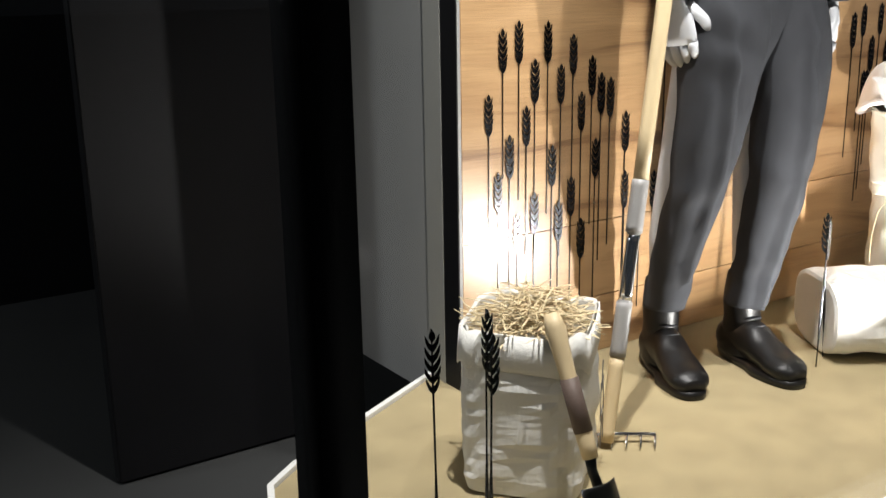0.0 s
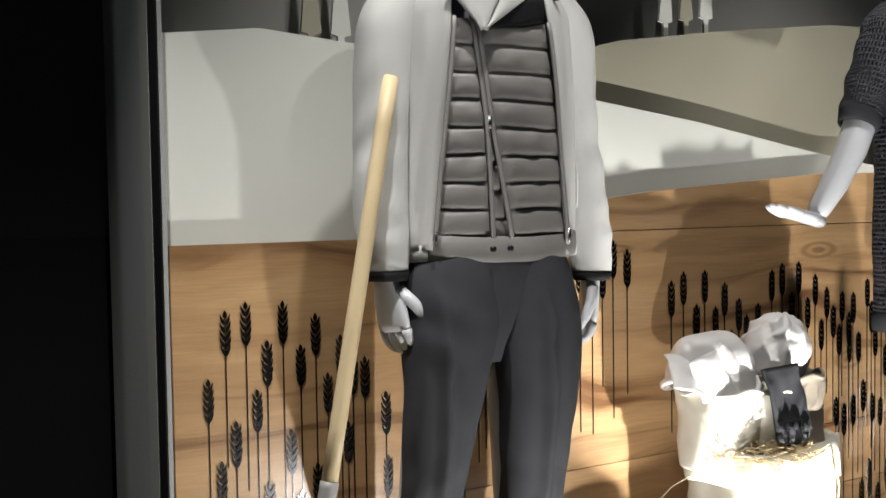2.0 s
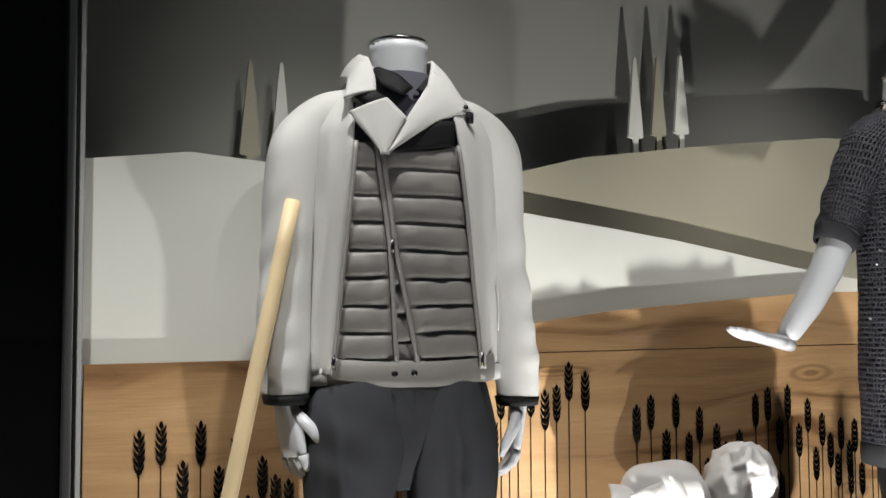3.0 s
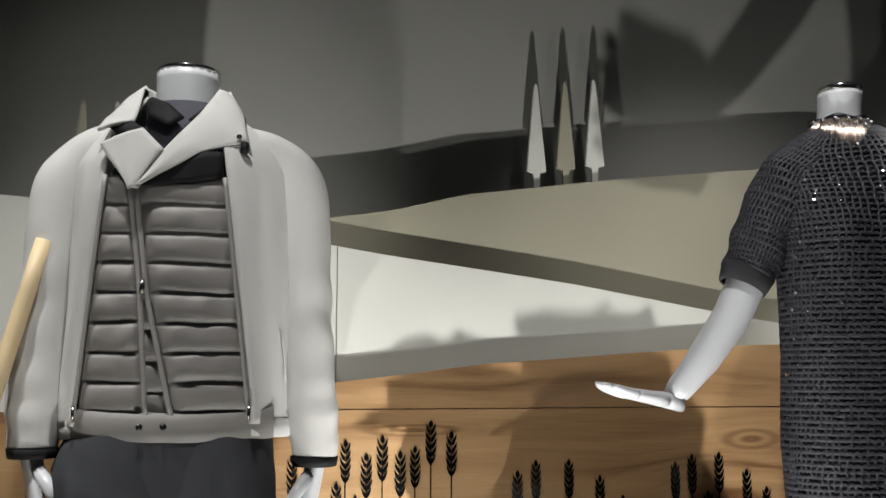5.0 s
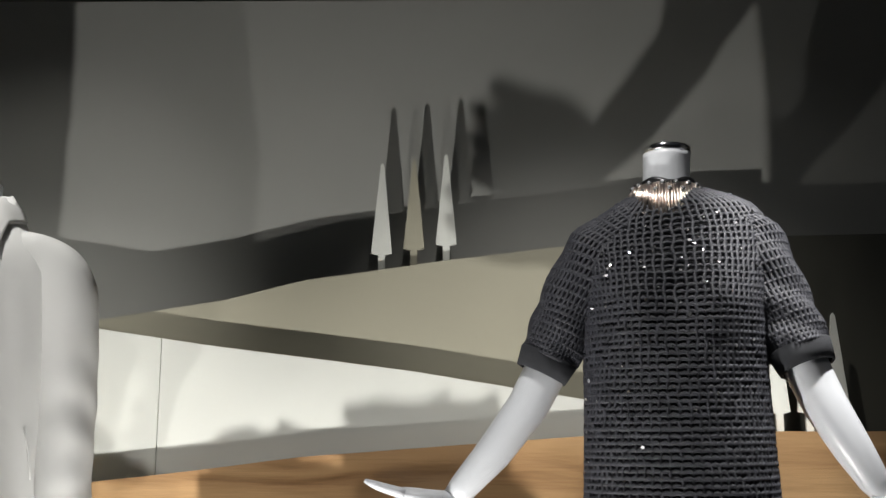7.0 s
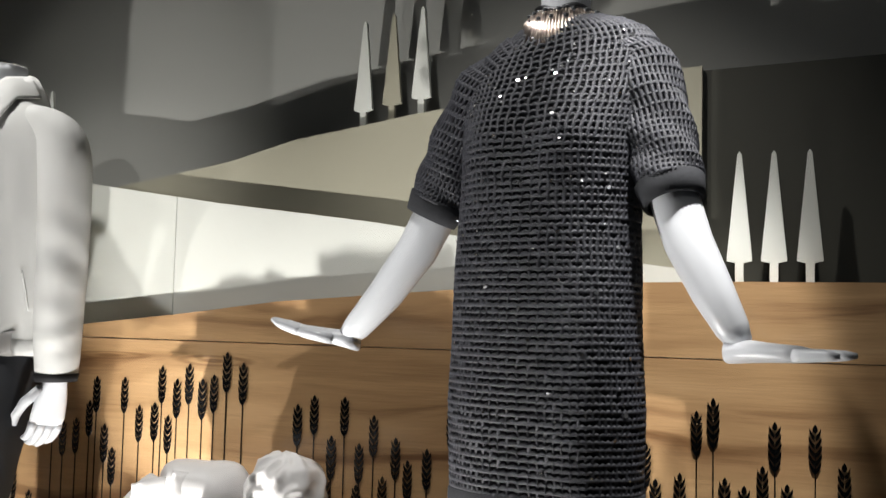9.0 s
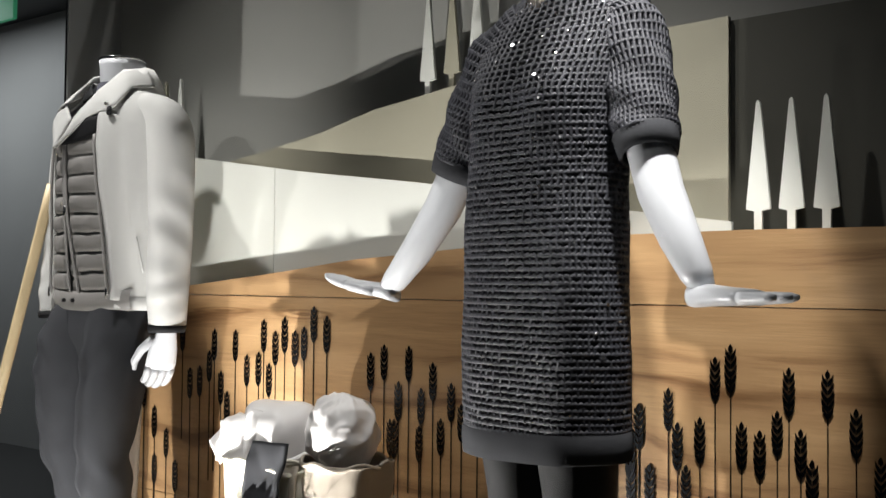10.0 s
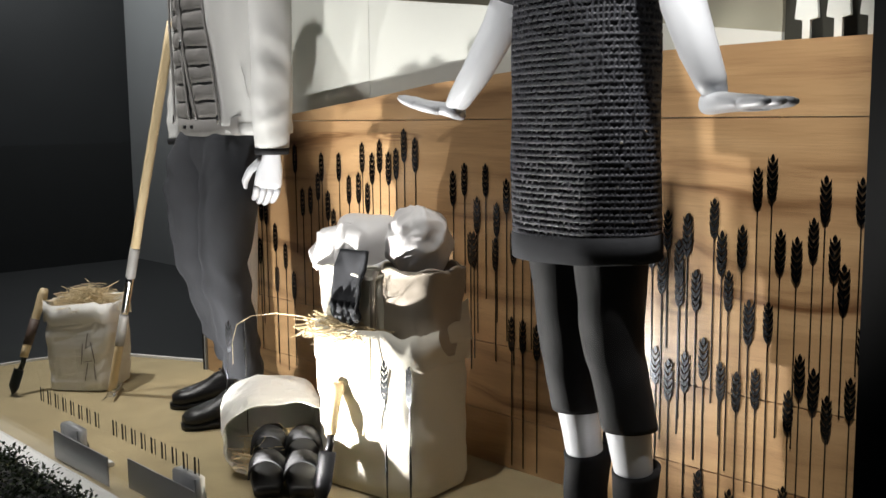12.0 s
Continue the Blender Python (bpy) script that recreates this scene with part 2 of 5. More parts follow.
def box(x0, y0, z0, x1, y1, z1, bevel=0.0, bm=None):
    bm = bm or bmesh.new()
    v = [bm.verts.new(p) for p in ((x0, y0, z0), (x1, y0, z0), (x1, y1, z0), (x0, y1, z0), (x0, y0, z1), (x1, y0, z1), (x1, y1, z1), (x0, y1, z1))]
    fs = [bm.faces.new([v[i] for i in q]) for q in ((3, 2, 1, 0), (4, 5, 6, 7), (0, 1, 5, 4), (1, 2, 6, 5), (2, 3, 7, 6), (3, 0, 4, 7))]
    if bevel:
        bmesh.ops.bevel(bm, geom=list({e for f in fs for e in f.edges}), offset=bevel, segments=2, affect="EDGES", clamp_overlap=True)
    return bm


def slab(outline, y0, y1, bevel=0.0):
    """An upright board from an outline in x and z, between two depths."""
    bm = bmesh.new()
    f = bm.faces.new([bm.verts.new((x, y0, z)) for x, z in outline])
    bm.normal_update()
    if f.normal.y > 0:
        f.normal_flip()
    made = bmesh.ops.extrude_face_region(bm, geom=[f])
    for v in made["geom"]:
        if isinstance(v, bmesh.types.BMVert):
            v.co.y = y1
    bmesh.ops.recalc_face_normals(bm, faces=bm.faces)
    return bm


def curve_z(points, x):
    """A smooth height over x through a few anchor points."""
    for (a, za), (b, zb) in zip(points, points[1:]):
        if x <= b:
            u = max(0, (x - a) / (b - a))
            return za + (zb - za) * u
    return points[-1][1]


def loft(rings, sides=28, power=2.3, fold=0.0, freq=9.0, closed=(True, True), seed=0.0, bm=None):
    """A skin over rings: centre, half width, half depth, and the ring's turn (rx, ry, rz in degrees)."""
    bm = bm or bmesh.new()
    loops = []
    for c, w, d, turn in rings:
        m = Matrix.Translation(c) @ Euler([radians(a) for a in turn]).to_matrix().to_4x4()
        loop = []
        for i in range(sides):
            a = 2 * math.pi * i / sides
            ca, sa = math.cos(a), math.sin(a)
            p = Vector((w * math.copysign(abs(ca) ** (2 / power), ca), d * math.copysign(abs(sa) ** (2 / power), sa), 0))
            q = m @ p
            if fold:
                k = noise.noise(Vector((q.x * freq + seed, q.y * freq, q.z * freq * 0.8))) + 0.5 * noise.noise(Vector((q.x * freq * 2.3, q.y * freq * 2.3 + seed, q.z * freq * 2)))
                q = m @ (p * (1 + 0.0)) + (m.to_3x3() @ p.normalized()) * fold * k
            loop.append(bm.verts.new(q))
        loops.append(loop)
    for a, b in zip(loops, loops[1:]):
        for i in range(sides):
            j = (i + 1) % sides
            bm.faces.new((a[i], a[j], b[j], b[i]))
    if closed[0]:
        bm.faces.new(list(reversed(loops[0])))
    if closed[1]:
        bm.faces.new(loops[-1])
    bmesh.ops.recalc_face_normals(bm, faces=bm.faces)
    return bm


def refine(rings, n):
    """More rings between the given ones, along a smooth curve."""
    out = []
    k = len(rings)
    for i in range(k - 1):
        r0, r1, r2, r3 = rings[max(i - 1, 0)], rings[i], rings[i + 1], rings[min(i + 2, k - 1)]
        for s in range(n):
            u = s / n

            def cr(a, b, c, d):
                return 0.5 * (2 * b + (c - a) * u + (2 * a - 5 * b + 4 * c - d) * u * u + (3 * b - a - 3 * c + d) * u ** 3)

            out.append((tuple(cr(*[r[0][j] for r in (r0, r1, r2, r3)]) for j in range(3)), cr(r0[1], r1[1], r2[1], r3[1]), cr(r0[2], r1[2], r2[2], r3[2]),
                        tuple(cr(*[r[3][j] for r in (r0, r1, r2, r3)]) for j in range(3))))
    out.append(rings[-1])
    return out


def tube(points, radii, sides=10, bm=None, closed=True):
    """A round bar through points, square to its way at each of them."""
    bm = bm or bmesh.new()
    pts = [Vector(p) for p in points]
    if not hasattr(radii, "__len__"):
        radii = [radii] * len(pts)
    loops = []
    for i, p in enumerate(pts):
        way = (pts[min(i + 1, len(pts) - 1)] - pts[max(i - 1, 0)]).normalized()
        q = way.to_track_quat("Z", "Y")
        loops.append([bm.verts.new(p + q @ Vector((radii[i] * math.cos(2 * math.pi * k / sides), radii[i] * math.sin(2 * math.pi * k / sides), 0))) for k in range(sides)])
    for a, b in zip(loops, loops[1:]):
        for k in range(sides):
            bm.faces.new((a[k], a[(k + 1) % sides], b[(k + 1) % sides], b[k]))
    if closed:
        bm.faces.new(list(reversed(loops[0])))
        bm.faces.new(loops[-1])
    return bm


def ribbon(points, width, thick=0.0012, side=Vector((0, 0, 1)), bm=None):
    """A thin flat strip along points."""
    bm = bm or bmesh.new()
    pts = [Vector(p) for p in points]
    prev = None
    for i, p in enumerate(pts):
        way = (pts[min(i + 1, len(pts) - 1)] - pts[max(i - 1, 0)]).normalized()
        s = way.cross(side).normalized() * width / 2
        u = way.cross(s).normalized() * thick
        ring = [bm.verts.new(p + k) for k in (s + u, -s + u, -s - u, s - u)]
        if prev:
            for k in range(4):
                bm.faces.new((prev[k], prev[(k + 1) % 4], ring[(k + 1) % 4], ring[k]))
        else:
            bm.faces.new(ring[::-1])
        prev = ring
    bm.faces.new(prev)
    return bm


# ---- the room behind the glass ----
W = 2.16
GLASS_Y = 1.36
bm = bmesh.new()
outline = [(0.955, 1.37), (0.955, 1.70), (0.975, 1.85), (1.03, 1.985), (1.10, 2.035), (1.545, 2.262), (1.545, 2.30), (4.32, 2.30), (4.32, 1.37)]
f = bm.faces.new([bm.verts.new((x, y, 0)) for x, y in outline])
ex = bmesh.ops.extrude_face_region(bm, geom=[f])
for v in ex["geom"]:
    if isinstance(v, bmesh.types.BMVert):
        v.co.z = -0.06
bmesh.ops.recalc_face_normals(bm, faces=bm.faces)
thing("floor", "sand-covered display floor of the shop window", "floor", kind="structure", bm=bm, mat=SAND, smooth=False)
bm = ribbon([(x, y, -0.004) for x, y in [(0.949, 1.37), (0.949, 1.70), (0.969, 1.85), (1.025, 1.99), (1.096, 2.042), (1.541, 2.268)]], 0.012, 0.012, Vector((0, 0, 1)))
thing("trim", "thin white edging strip along the sand floor", "trim", kind="structure", bm=bm, mat=TRIM, smooth=False)
thing("trim", "white sill along the foot of the window", "window sill", kind="structure", bm=box(0.90, 1.30, -0.065, 4.32, 1.368, 0.006, 0.003), mat=TRIM, smooth=False)
thing("wall_north", "pale grey painted back wall of the display", "wall", kind="structure", bm=box(1.545, W + 0.185, -0.05, 4.40, W + 0.43, 2.045, 0.002), mat=WALL, smooth=False)
thing("wall_upper", "grey painted wall above the display panel", "wall", kind="structure", bm=box(1.545, W + 0.191, 2.049, 4.40, W + 0.43, 2.7), mat=WALL, smooth=False)
thing("wall_west", "grey painted side of the display partition", "wall", kind="structure", bm=box(1.535, W - 0.006, -0.05, 1.5448, W + 0.43, 2.7, 0.001), mat=SIDE, smooth=False)
thing("trim_corner", "pale grey corner strip on the partition", "trim", kind="structure", bm=box(1.5305, 2.205, -0.05, 1.5346, 2.268, 2.7, 0.001), mat=WALL, smooth=False)
# The shade in the gap at the panel's edge, put in as a black strip.
thing("gap_shade_strip", "black strip standing in for the shaded gap beside the wood panel", "trim", kind="structure", bm=box(1.5315, 2.150, -0.05, 1.5346, 2.2045, 2.7), mat=BLACK, smooth=False)
thing("wall_east", "dark side wall of the shop window", "wall", kind="structure", bm=box(4.325, 1.445, -0.6, 4.40, 2.29, 2.7), mat=DARK_ROOM, smooth=False)
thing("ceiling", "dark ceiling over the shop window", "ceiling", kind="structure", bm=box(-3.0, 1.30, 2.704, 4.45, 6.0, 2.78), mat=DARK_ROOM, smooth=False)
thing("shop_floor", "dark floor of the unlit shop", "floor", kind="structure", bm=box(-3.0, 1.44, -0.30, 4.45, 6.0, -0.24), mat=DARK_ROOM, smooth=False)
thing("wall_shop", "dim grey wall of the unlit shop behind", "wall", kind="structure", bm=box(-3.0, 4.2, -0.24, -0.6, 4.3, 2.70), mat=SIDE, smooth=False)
# Right part of the same back wall: its darkness is put into the colour.
thing("wall_shop_shade", "shop back wall behind the display, its darkness put into a black colour", "wall", kind="structure", bm=box(-0.598, 4.2, -0.24, 4.45, 4.3, 2.70), mat=BLACK, smooth=False)
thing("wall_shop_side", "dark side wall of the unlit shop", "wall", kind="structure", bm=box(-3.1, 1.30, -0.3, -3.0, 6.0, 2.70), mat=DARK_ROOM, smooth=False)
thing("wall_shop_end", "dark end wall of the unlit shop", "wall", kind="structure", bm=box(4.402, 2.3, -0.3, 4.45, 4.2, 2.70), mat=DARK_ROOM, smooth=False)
thing("ground", "dark street paving in front of the shop", "paving", kind="structure", bm=box(-60, -60, -0.62, 60, 60, -0.60), mat=ASPHALT, smooth=False)
thing("wall_plinth", "dark stone plinth under the shop window", "plinth", kind="structure", bm=box(-3.0, 1.302, -0.6, 4.45, 1.44, -0.066), mat=BLACK, smooth=False)
thing("wall_fascia", "black fascia above the shop window", "fascia", kind="structure", bm=box(-3.0, 1.30, 2.62, 4.45, 1.42, 3.6), mat=BLACK, smooth=False)

front = tagged(new("window_1"), "large shop window pane between black posts", "window", kind="structure")
for x0, x1 in ((0.806, 0.860), (4.212, 4.32), (-2.9, -2.8)):
    part("post", box(x0, GLASS_Y - 0.03, -0.066, x1, GLASS_Y + 0.03, 2.62, 0.004), BLACK, front, "black lacquered window post")
pane = part("pane", box(0.860, GLASS_Y - 0.005, 0.007, 4.212, GLASS_Y + 0.005, 2.62), GLASS, front, "clear glass pane", smooth=False)
pane.visible_shadow = False
pane = part("pane", box(-2.8, GLASS_Y - 0.005, -0.066, 0.806, GLASS_Y + 0.005, 2.62), GLASS, front, "clear glass pane", smooth=False)
pane.visible_shadow = False

# ---- layered landscape boards ----
WOOD_TOP = [(1.545, 0.815), (1.86, 0.852), (2.10, 0.893), (2.50, 0.936), (2.72, 0.964), (3.10, 0.992), (3.36, 1.010), (3.70, 1.016), (4.33, 1.016)]
panel = tagged(new("panel_cherry"), "cherry wood panel with a gently rising top edge", "wood panel", kind="structure")
LEVELS = [0.0, 0.135, 0.312, 0.872]
for k, z0 in enumerate(LEVELS):
    if k < 3:
        part("board", box(1.549, W, z0 + 0.0008, 4.32, W + 0.022, LEVELS[k + 1] - 0.0008, 0.0012), WOOD, panel, smooth=False)
    else:
        xs = [2.05 + (4.32 - 2.05) * i / 40 for i in range(41)]
        xs = [1.549 + i * 0.5 / 12 for i in range(12)] + xs
        xs = [x for x in xs if curve_z(WOOD_TOP, x) > z0 + 0.004]
        part("board", slab([(xs[0], z0 + 0.0008)] + [(x, curve_z(WOOD_TOP, x)) for x in xs] + [(xs[-1], z0 + 0.0008)], W, W + 0.022), WOOD, panel, smooth=False)


def hill(name, label, top, y, mat, x0, x1, bottom=0.5, thick=0.012):
    n = 48
    xs = [x0 + (x1 - x0) * i / n for i in range(n + 1)]
    pts = [(x0, bottom)] + [(x, curve_z(top, x)) for x in xs] + [(x1, bottom)]
    return thing(name, label, "hill board", "layered hills", "structure", slab(pts, y, y + thick), mat, False)


hill("panel_white_hill", "off-white board cut as the slope of a hill", [(1.549, 1.27), (1.75, 1.295), (2.0, 1.275), (2.23, 1.240), (2.53, 1.195), (2.763, 1.166), (2.95, 1.142), (3.36, 1.075), (3.66, 1.035)], W + 0.045, WHITE, 2.417, 3.66)
hill("panel_white_hill", "off-white board cut as the slope of a hill", [(1.549, 1.27), (1.75, 1.295), (2.0, 1.275), (2.23, 1.240), (2.53, 1.195)], W + 0.045, WHITE, 1.549, 2.415)
hill("panel_olive_hill", "olive grey board cut as a rounded hill", [(2.0, 1.19), (2.21, 1.250), (2.30, 1.262), (2.54, 1.30), (2.71, 1.343), (2.85, 1.362), (3.0, 1.384), (3.23, 1.412), (3.5, 1.442), (4.33, 1.47)], W + 0.085, OLIVE, 2.0, 3.64)
# Darker stretch at the right end, set in as its own board.
hill("panel_dark_east", "dark olive board with a nearly level top at the right end", [(3.60, 1.44), (4.33, 1.455)], W + 0.099, DARK_OLIVE, 3.60, 4.32)


def cypress(x, base, y, mat, label):
    """A flat cut-out cypress on a short stem, with a notch on each side."""
    t = 0.205
    pts = [(x - 0.0075, base - 0.03), (x + 0.0075, base - 0.03), (x + 0.0075, base + 0.036), (x + 0.023, base + 0.040), (x + 0.0225, base + 0.048),
           (x + 0.004, base + 0.036 + t), (x, base + 0.042 + t), (x - 0.004, base + 0.036 + t), (x - 0.0225, base + 0.048), (x - 0.023, base + 0.040), (x - 0.0075, base + 0.036)]
    thing("cypress_cutout", label, "tree cutout", "cypress cutouts", bm=slab(pts, y, y + 0.008), mat=mat, smooth=False)


for x, mat, c in ((2.880, WHITE, "white"), (2.952, OLIVE, "olive"), (3.024, WHITE, "white")):
    cypress(x, curve_z([(2.85, 1.362), (3.0, 1.384), (3.23, 1.412)], x), W + 0.1005, mat, c + " cut-out cypress tree standing on the olive hill")
for x in (3.718, 3.780, 3.843):
    cypress(x, 1.016, W + 0.028, WHITE, "pale grey cut-out cypress tree behind the wood panel")
for x in (1.887, 1.955):
    cypress(x, 1.265, W + 0.1005, OLIVE if x < 1.9 else WHITE, "cut-out cypress tree behind the jacketed mannequin")


# ---- wheat on the wood ----
def ear_shape(bm, y):
    """Pointed leaf-shaped grains in pairs up a stem, under a top grain, with thin gaps between; the tip is at zero."""
    h, w, pitch = 0.090, 0.0108, 0.0146

    def plate(pts):
        vs = [bm.verts.new((a, y, b)) for a, b in pts]
        vb = [bm.verts.new((a, y + 0.0022, b)) for a, b in pts]
        bm.faces.new(vs)
        for i in range(len(vs)):
            j = (i + 1) % len(vs)
            bm.faces.new((vs[i], vb[i], vb[j], vs[j]))
    for k in range(5):
        z0 = -h + pitch * k
        g = w * (0.86, 1.0, 1.0, 0.96, 0.88)[k]
        for sgn in (-1, 1):
            pts = [(0.0005, z0), (g * 0.60, z0 + 0.40 * pitch), (g * 0.98, z0 + 1.02 * pitch), (g * 1.04, z0 + 1.66 * pitch), (g * 0.56, z0 + 1.06 * pitch), (0.0005, z0 + 0.62 * pitch)]
            plate([(sgn * a, b) for a, b in pts][::sgn])
    z0 = -h + pitch * 5
    plate([(0, z0 - 0.05 * pitch), (w * 0.42, z0 + 0.35 * pitch), (w * 0.34, z0 + 0.75 * pitch), (0, 0), (-w * 0.34, z0 + 0.75 * pitch), (-w * 0.42, z0 + 0.35 * pitch)])
    bmesh.ops.recalc_face_normals(bm, faces=bm.faces)


WHEAT_A = [(1.615, 0.617), (1.638, 0.456), (1.651, 0.745), (1.668, 0.531), (1.689, 0.364), (1.692, 0.76), (1.712, 0.587), (1.734, 0.404), (1.734, 0.682), (1.768, 0.757), (1.782, 0.499), (1.801, 0.376), (1.804, 0.668), (1.836, 0.426), (1.837, 0.728), (1.862, 0.606), (1.866, 0.328), (1.891, 0.681), (1.918, 0.643), (1.993, 0.554)]
WHEAT_B = [(1.905, 0.502), (1.945, 0.632), (1.996, 0.419), (2.046, 0.495), (2.087, 0.41), (2.11, 0.803), (2.144, 0.671), (2.184, 0.678), (2.223, 0.721), (2.242, 0.78), (2.27, 0.669), (2.295, 0.616), (2.325, 0.781), (2.37, 0.718), (2.414, 0.727), (2.432, 0.812), (2.453, 0.7), (2.475, 0.784), (2.508, 0.82), (2.545, 0.788), (2.576, 0.798), (2.609, 0.85), (2.653, 0.827)]
WHEAT_C = [(2.796, 0.744), (2.837, 0.765), (2.857, 0.591), (2.881, 0.681), (2.911, 0.765), (2.948, 0.67), (2.981, 0.73), (3.004, 0.605), (3.033, 0.687), (3.061, 0.642), (3.104, 0.669), (3.157, 0.755), (3.197, 0.771), (3.234, 0.691), (3.262, 0.773), (3.298, 0.673), (3.329, 0.735), (3.354, 0.609), (3.377, 0.696), (3.404, 0.644), (3.429, 0.588), (3.442, 0.681), (3.473, 0.562)]
WHEAT_D = [(2.869, 0.592), (2.943, 0.583), (2.997, 0.391), (3.034, 0.39), (3.079, 0.382), (3.236, 0.552), (3.417, 0.384), (3.45, 0.361), (3.471, 0.62), (3.49, 0.384), (3.49, 0.676), (3.513, 0.561), (3.528, 0.133), (3.534, 0.421), (3.552, 0.712), (3.571, 0.647), (3.575, 0.376), (3.588, 0.567), (3.602, 0.112), (3.611, 0.362), (3.616, 0.661)]
WHEAT_E = [(3.634, 0.513), (3.646, 0.777), (3.653, 0.375), (3.676, 0.515), (3.676, 0.802), (3.697, 0.659), (3.719, 0.149), (3.724, 0.345), (3.731, 0.647), (3.745, 0.42), (3.763, 0.685), (3.773, 0.397), (3.784, 0.765), (3.801, 0.349), (3.805, 0.656), (3.825, 0.603), (3.845, 0.392), (3.852, 0.764), (3.865, 0.494), (3.90, 0.70), (3.94, 0.62), (3.98, 0.75), (4.03, 0.55)]
bm = bmesh.new()
ear_shape(bm, -0.0035)
EAR = mesh_of("ear", bm, FOIL, False)
rnd = random.Random(4)
for x, z in WHEAT_A + WHEAT_B + WHEAT_C + WHEAT_D + WHEAT_E:
    stem_len = max(0.03, min(z - 0.082 - 0.004, rnd.uniform(0.22, 0.36)))
    w = tagged(new("wheat_inlay"), "dark metal foil wheat stalk laid on the wood panel", "wheat decoration", "wheat stalks on the panel")
    w.location = (x, W, z)
    e = new("ear", EAR)
    e.parent = w
    e.scale = [rnd.uniform(0.94, 1.06)] * 3
    sb = box(x - 0.0011, W - 0.0022, z - 0.075 - stem_len, x + 0.0011, W - 0.0002, z - 0.05)
    part("stem", sb, FOIL, w, smooth=False)


# ---- the jacketed mannequin ----
def hand_mesh(bm, wrist, way, palm, size=1.0, spread=0.012, curl=0.35, thumb=1.0, mirror=1):
    """A hand from the wrist: a flat palm and five bent fingers."""
    w, p = Vector(way).normalized(), Vector(palm).normalized()
    s = w.cross(p).normalized() * mirror
    o = Vector(wrist)
    m = Matrix((s, p, w)).transposed().to_4x4()
    m.translation = o
    q = [((0, 0, -0.03), 0.024, 0.019), ((0, 0, 0), 0.026, 0.018), ((0, 0.002, 0.035), 0.036, 0.015), ((0, 0.004, 0.075), 0.040, 0.013), ((0, 0.006, 0.092), 0.037, 0.011)]
    sub = loft([(tuple(c * size for c in a), b * size, d * size, (0, 0, 0)) for a, b, d in q], 16, 2.4)
    for v in sub.verts:
        v.co = m @ v.co
    vs = {v: bm.verts.new(v.co) for v in sub.verts}
    for fc in sub.faces:
        bm.faces.new([vs[v] for v in fc.verts])
    sub.free()
    for k, ln in enumerate((0.066, 0.078, 0.074, 0.058)):
        x = (-0.029 + k * 0.0195) * size
        pts = []
        for i in range(6):
            u = i / 5
            bend = curl * 1.9 * u
            pts.append(m @ (Vector((x / size + spread * (k - 1.5) * u * 0.4, 0.006 + ln * math.sin(bend * 0.5) * u, 0.088 + ln * u * math.cos(bend * 0.6))) * size))
        tube(pts, [0.0104 * size, 0.0100 * size, 0.0095 * size, 0.0088 * size, 0.0078 * size, 0.004 * size], 10, bm)
    tube([m @ (Vector(a) * size) for a in ((0.026, 0.004, 0.015), (0.030 + 0.014 * thumb, 0.004 + 0.010 * thumb, 0.048), (0.030 + 0.018 * thumb, 0.004 + 0.020 * thumb, 0.078), (0.030 + 0.014 * thumb, 0.004 + 0.024 * thumb, 0.098))], [0.012 * size, 0.0115 * size, 0.010 * size, 0.005 * size], 8, bm)


MX, MY = 2.105, 1.955
bm = loft(refine([((MX, MY, 1.30), 0.07, 0.065, (0, 0, 0)), ((MX, MY, 1.38), 0.060, 0.060, (0, 0, 0)), ((MX, MY - 0.005, 1.43), 0.056, 0.058, (0, 0, 0)), ((MX, MY - 0.008, 1.486), 0.057, 0.060, (0, 0, 0))], 3), 24, 2.0)
hand_mesh(bm, (1.873, 1.915, 0.800), (0.10, -0.10, -1), (1, 0.30, 0), 0.98, -0.006, 0.80, 1.5)
hand_mesh(bm, (2.343, 1.915, 0.780), (-0.10, -0.10, -1), (-1, 0.30, 0), 0.98, -0.006, 0.80, 1.5, -1)
bmesh.ops.recalc_face_normals(bm, faces=bm.faces)
for x, y in ((1.972, 2.004), (2.156, 1.934)):
    loft([((x, y, 0.215), 0.030, 0.03, (0, 0, 0)), ((x, y, 0.30), 0.035, 0.035, (0, 0, 0)), ((MX + (x - MX) * 0.9, MY - 0.01, 0.75), 0.045, 0.045, (0, 0, 0))], 16, 2.0, bm=bm)
loft([((MX, MY, 0.80), 0.11, 0.06, (0, 0, 0)), ((MX, MY, 1.0), 0.13, 0.085, (0, 0, 0)), ((MX, MY, 1.28), 0.15, 0.085, (0, 0, 0)), ((MX, MY, 1.34), 0.08, 0.06, (0, 0, 0))], 20, 2.2, bm=bm)
thing("mannequin", "white headless male mannequin standing on the sand", "mannequin", "mannequins", bm=bm, mat=SKIN)
cap = loft([((MX, MY - 0.008, 1.4865), 0.0575, 0.0605, (0, 0, 0)), ((MX, MY - 0.008, 1.492), 0.0578, 0.0608, (0, 0, 0)), ((MX, MY - 0.008, 1.495), 0.052, 0.055, (0, 0, 0))], 28, 2.0)
thing("neck_cap", "polished steel cap on the male mannequin's neck", "neck cap", "neck caps", bm=cap, mat=CHROME)

# trousers
trousers = tagged(new("trousers"), "charcoal grey flannel trousers with pressed creases", "trousers")
trousers.location = (MX, MY, 0.12)


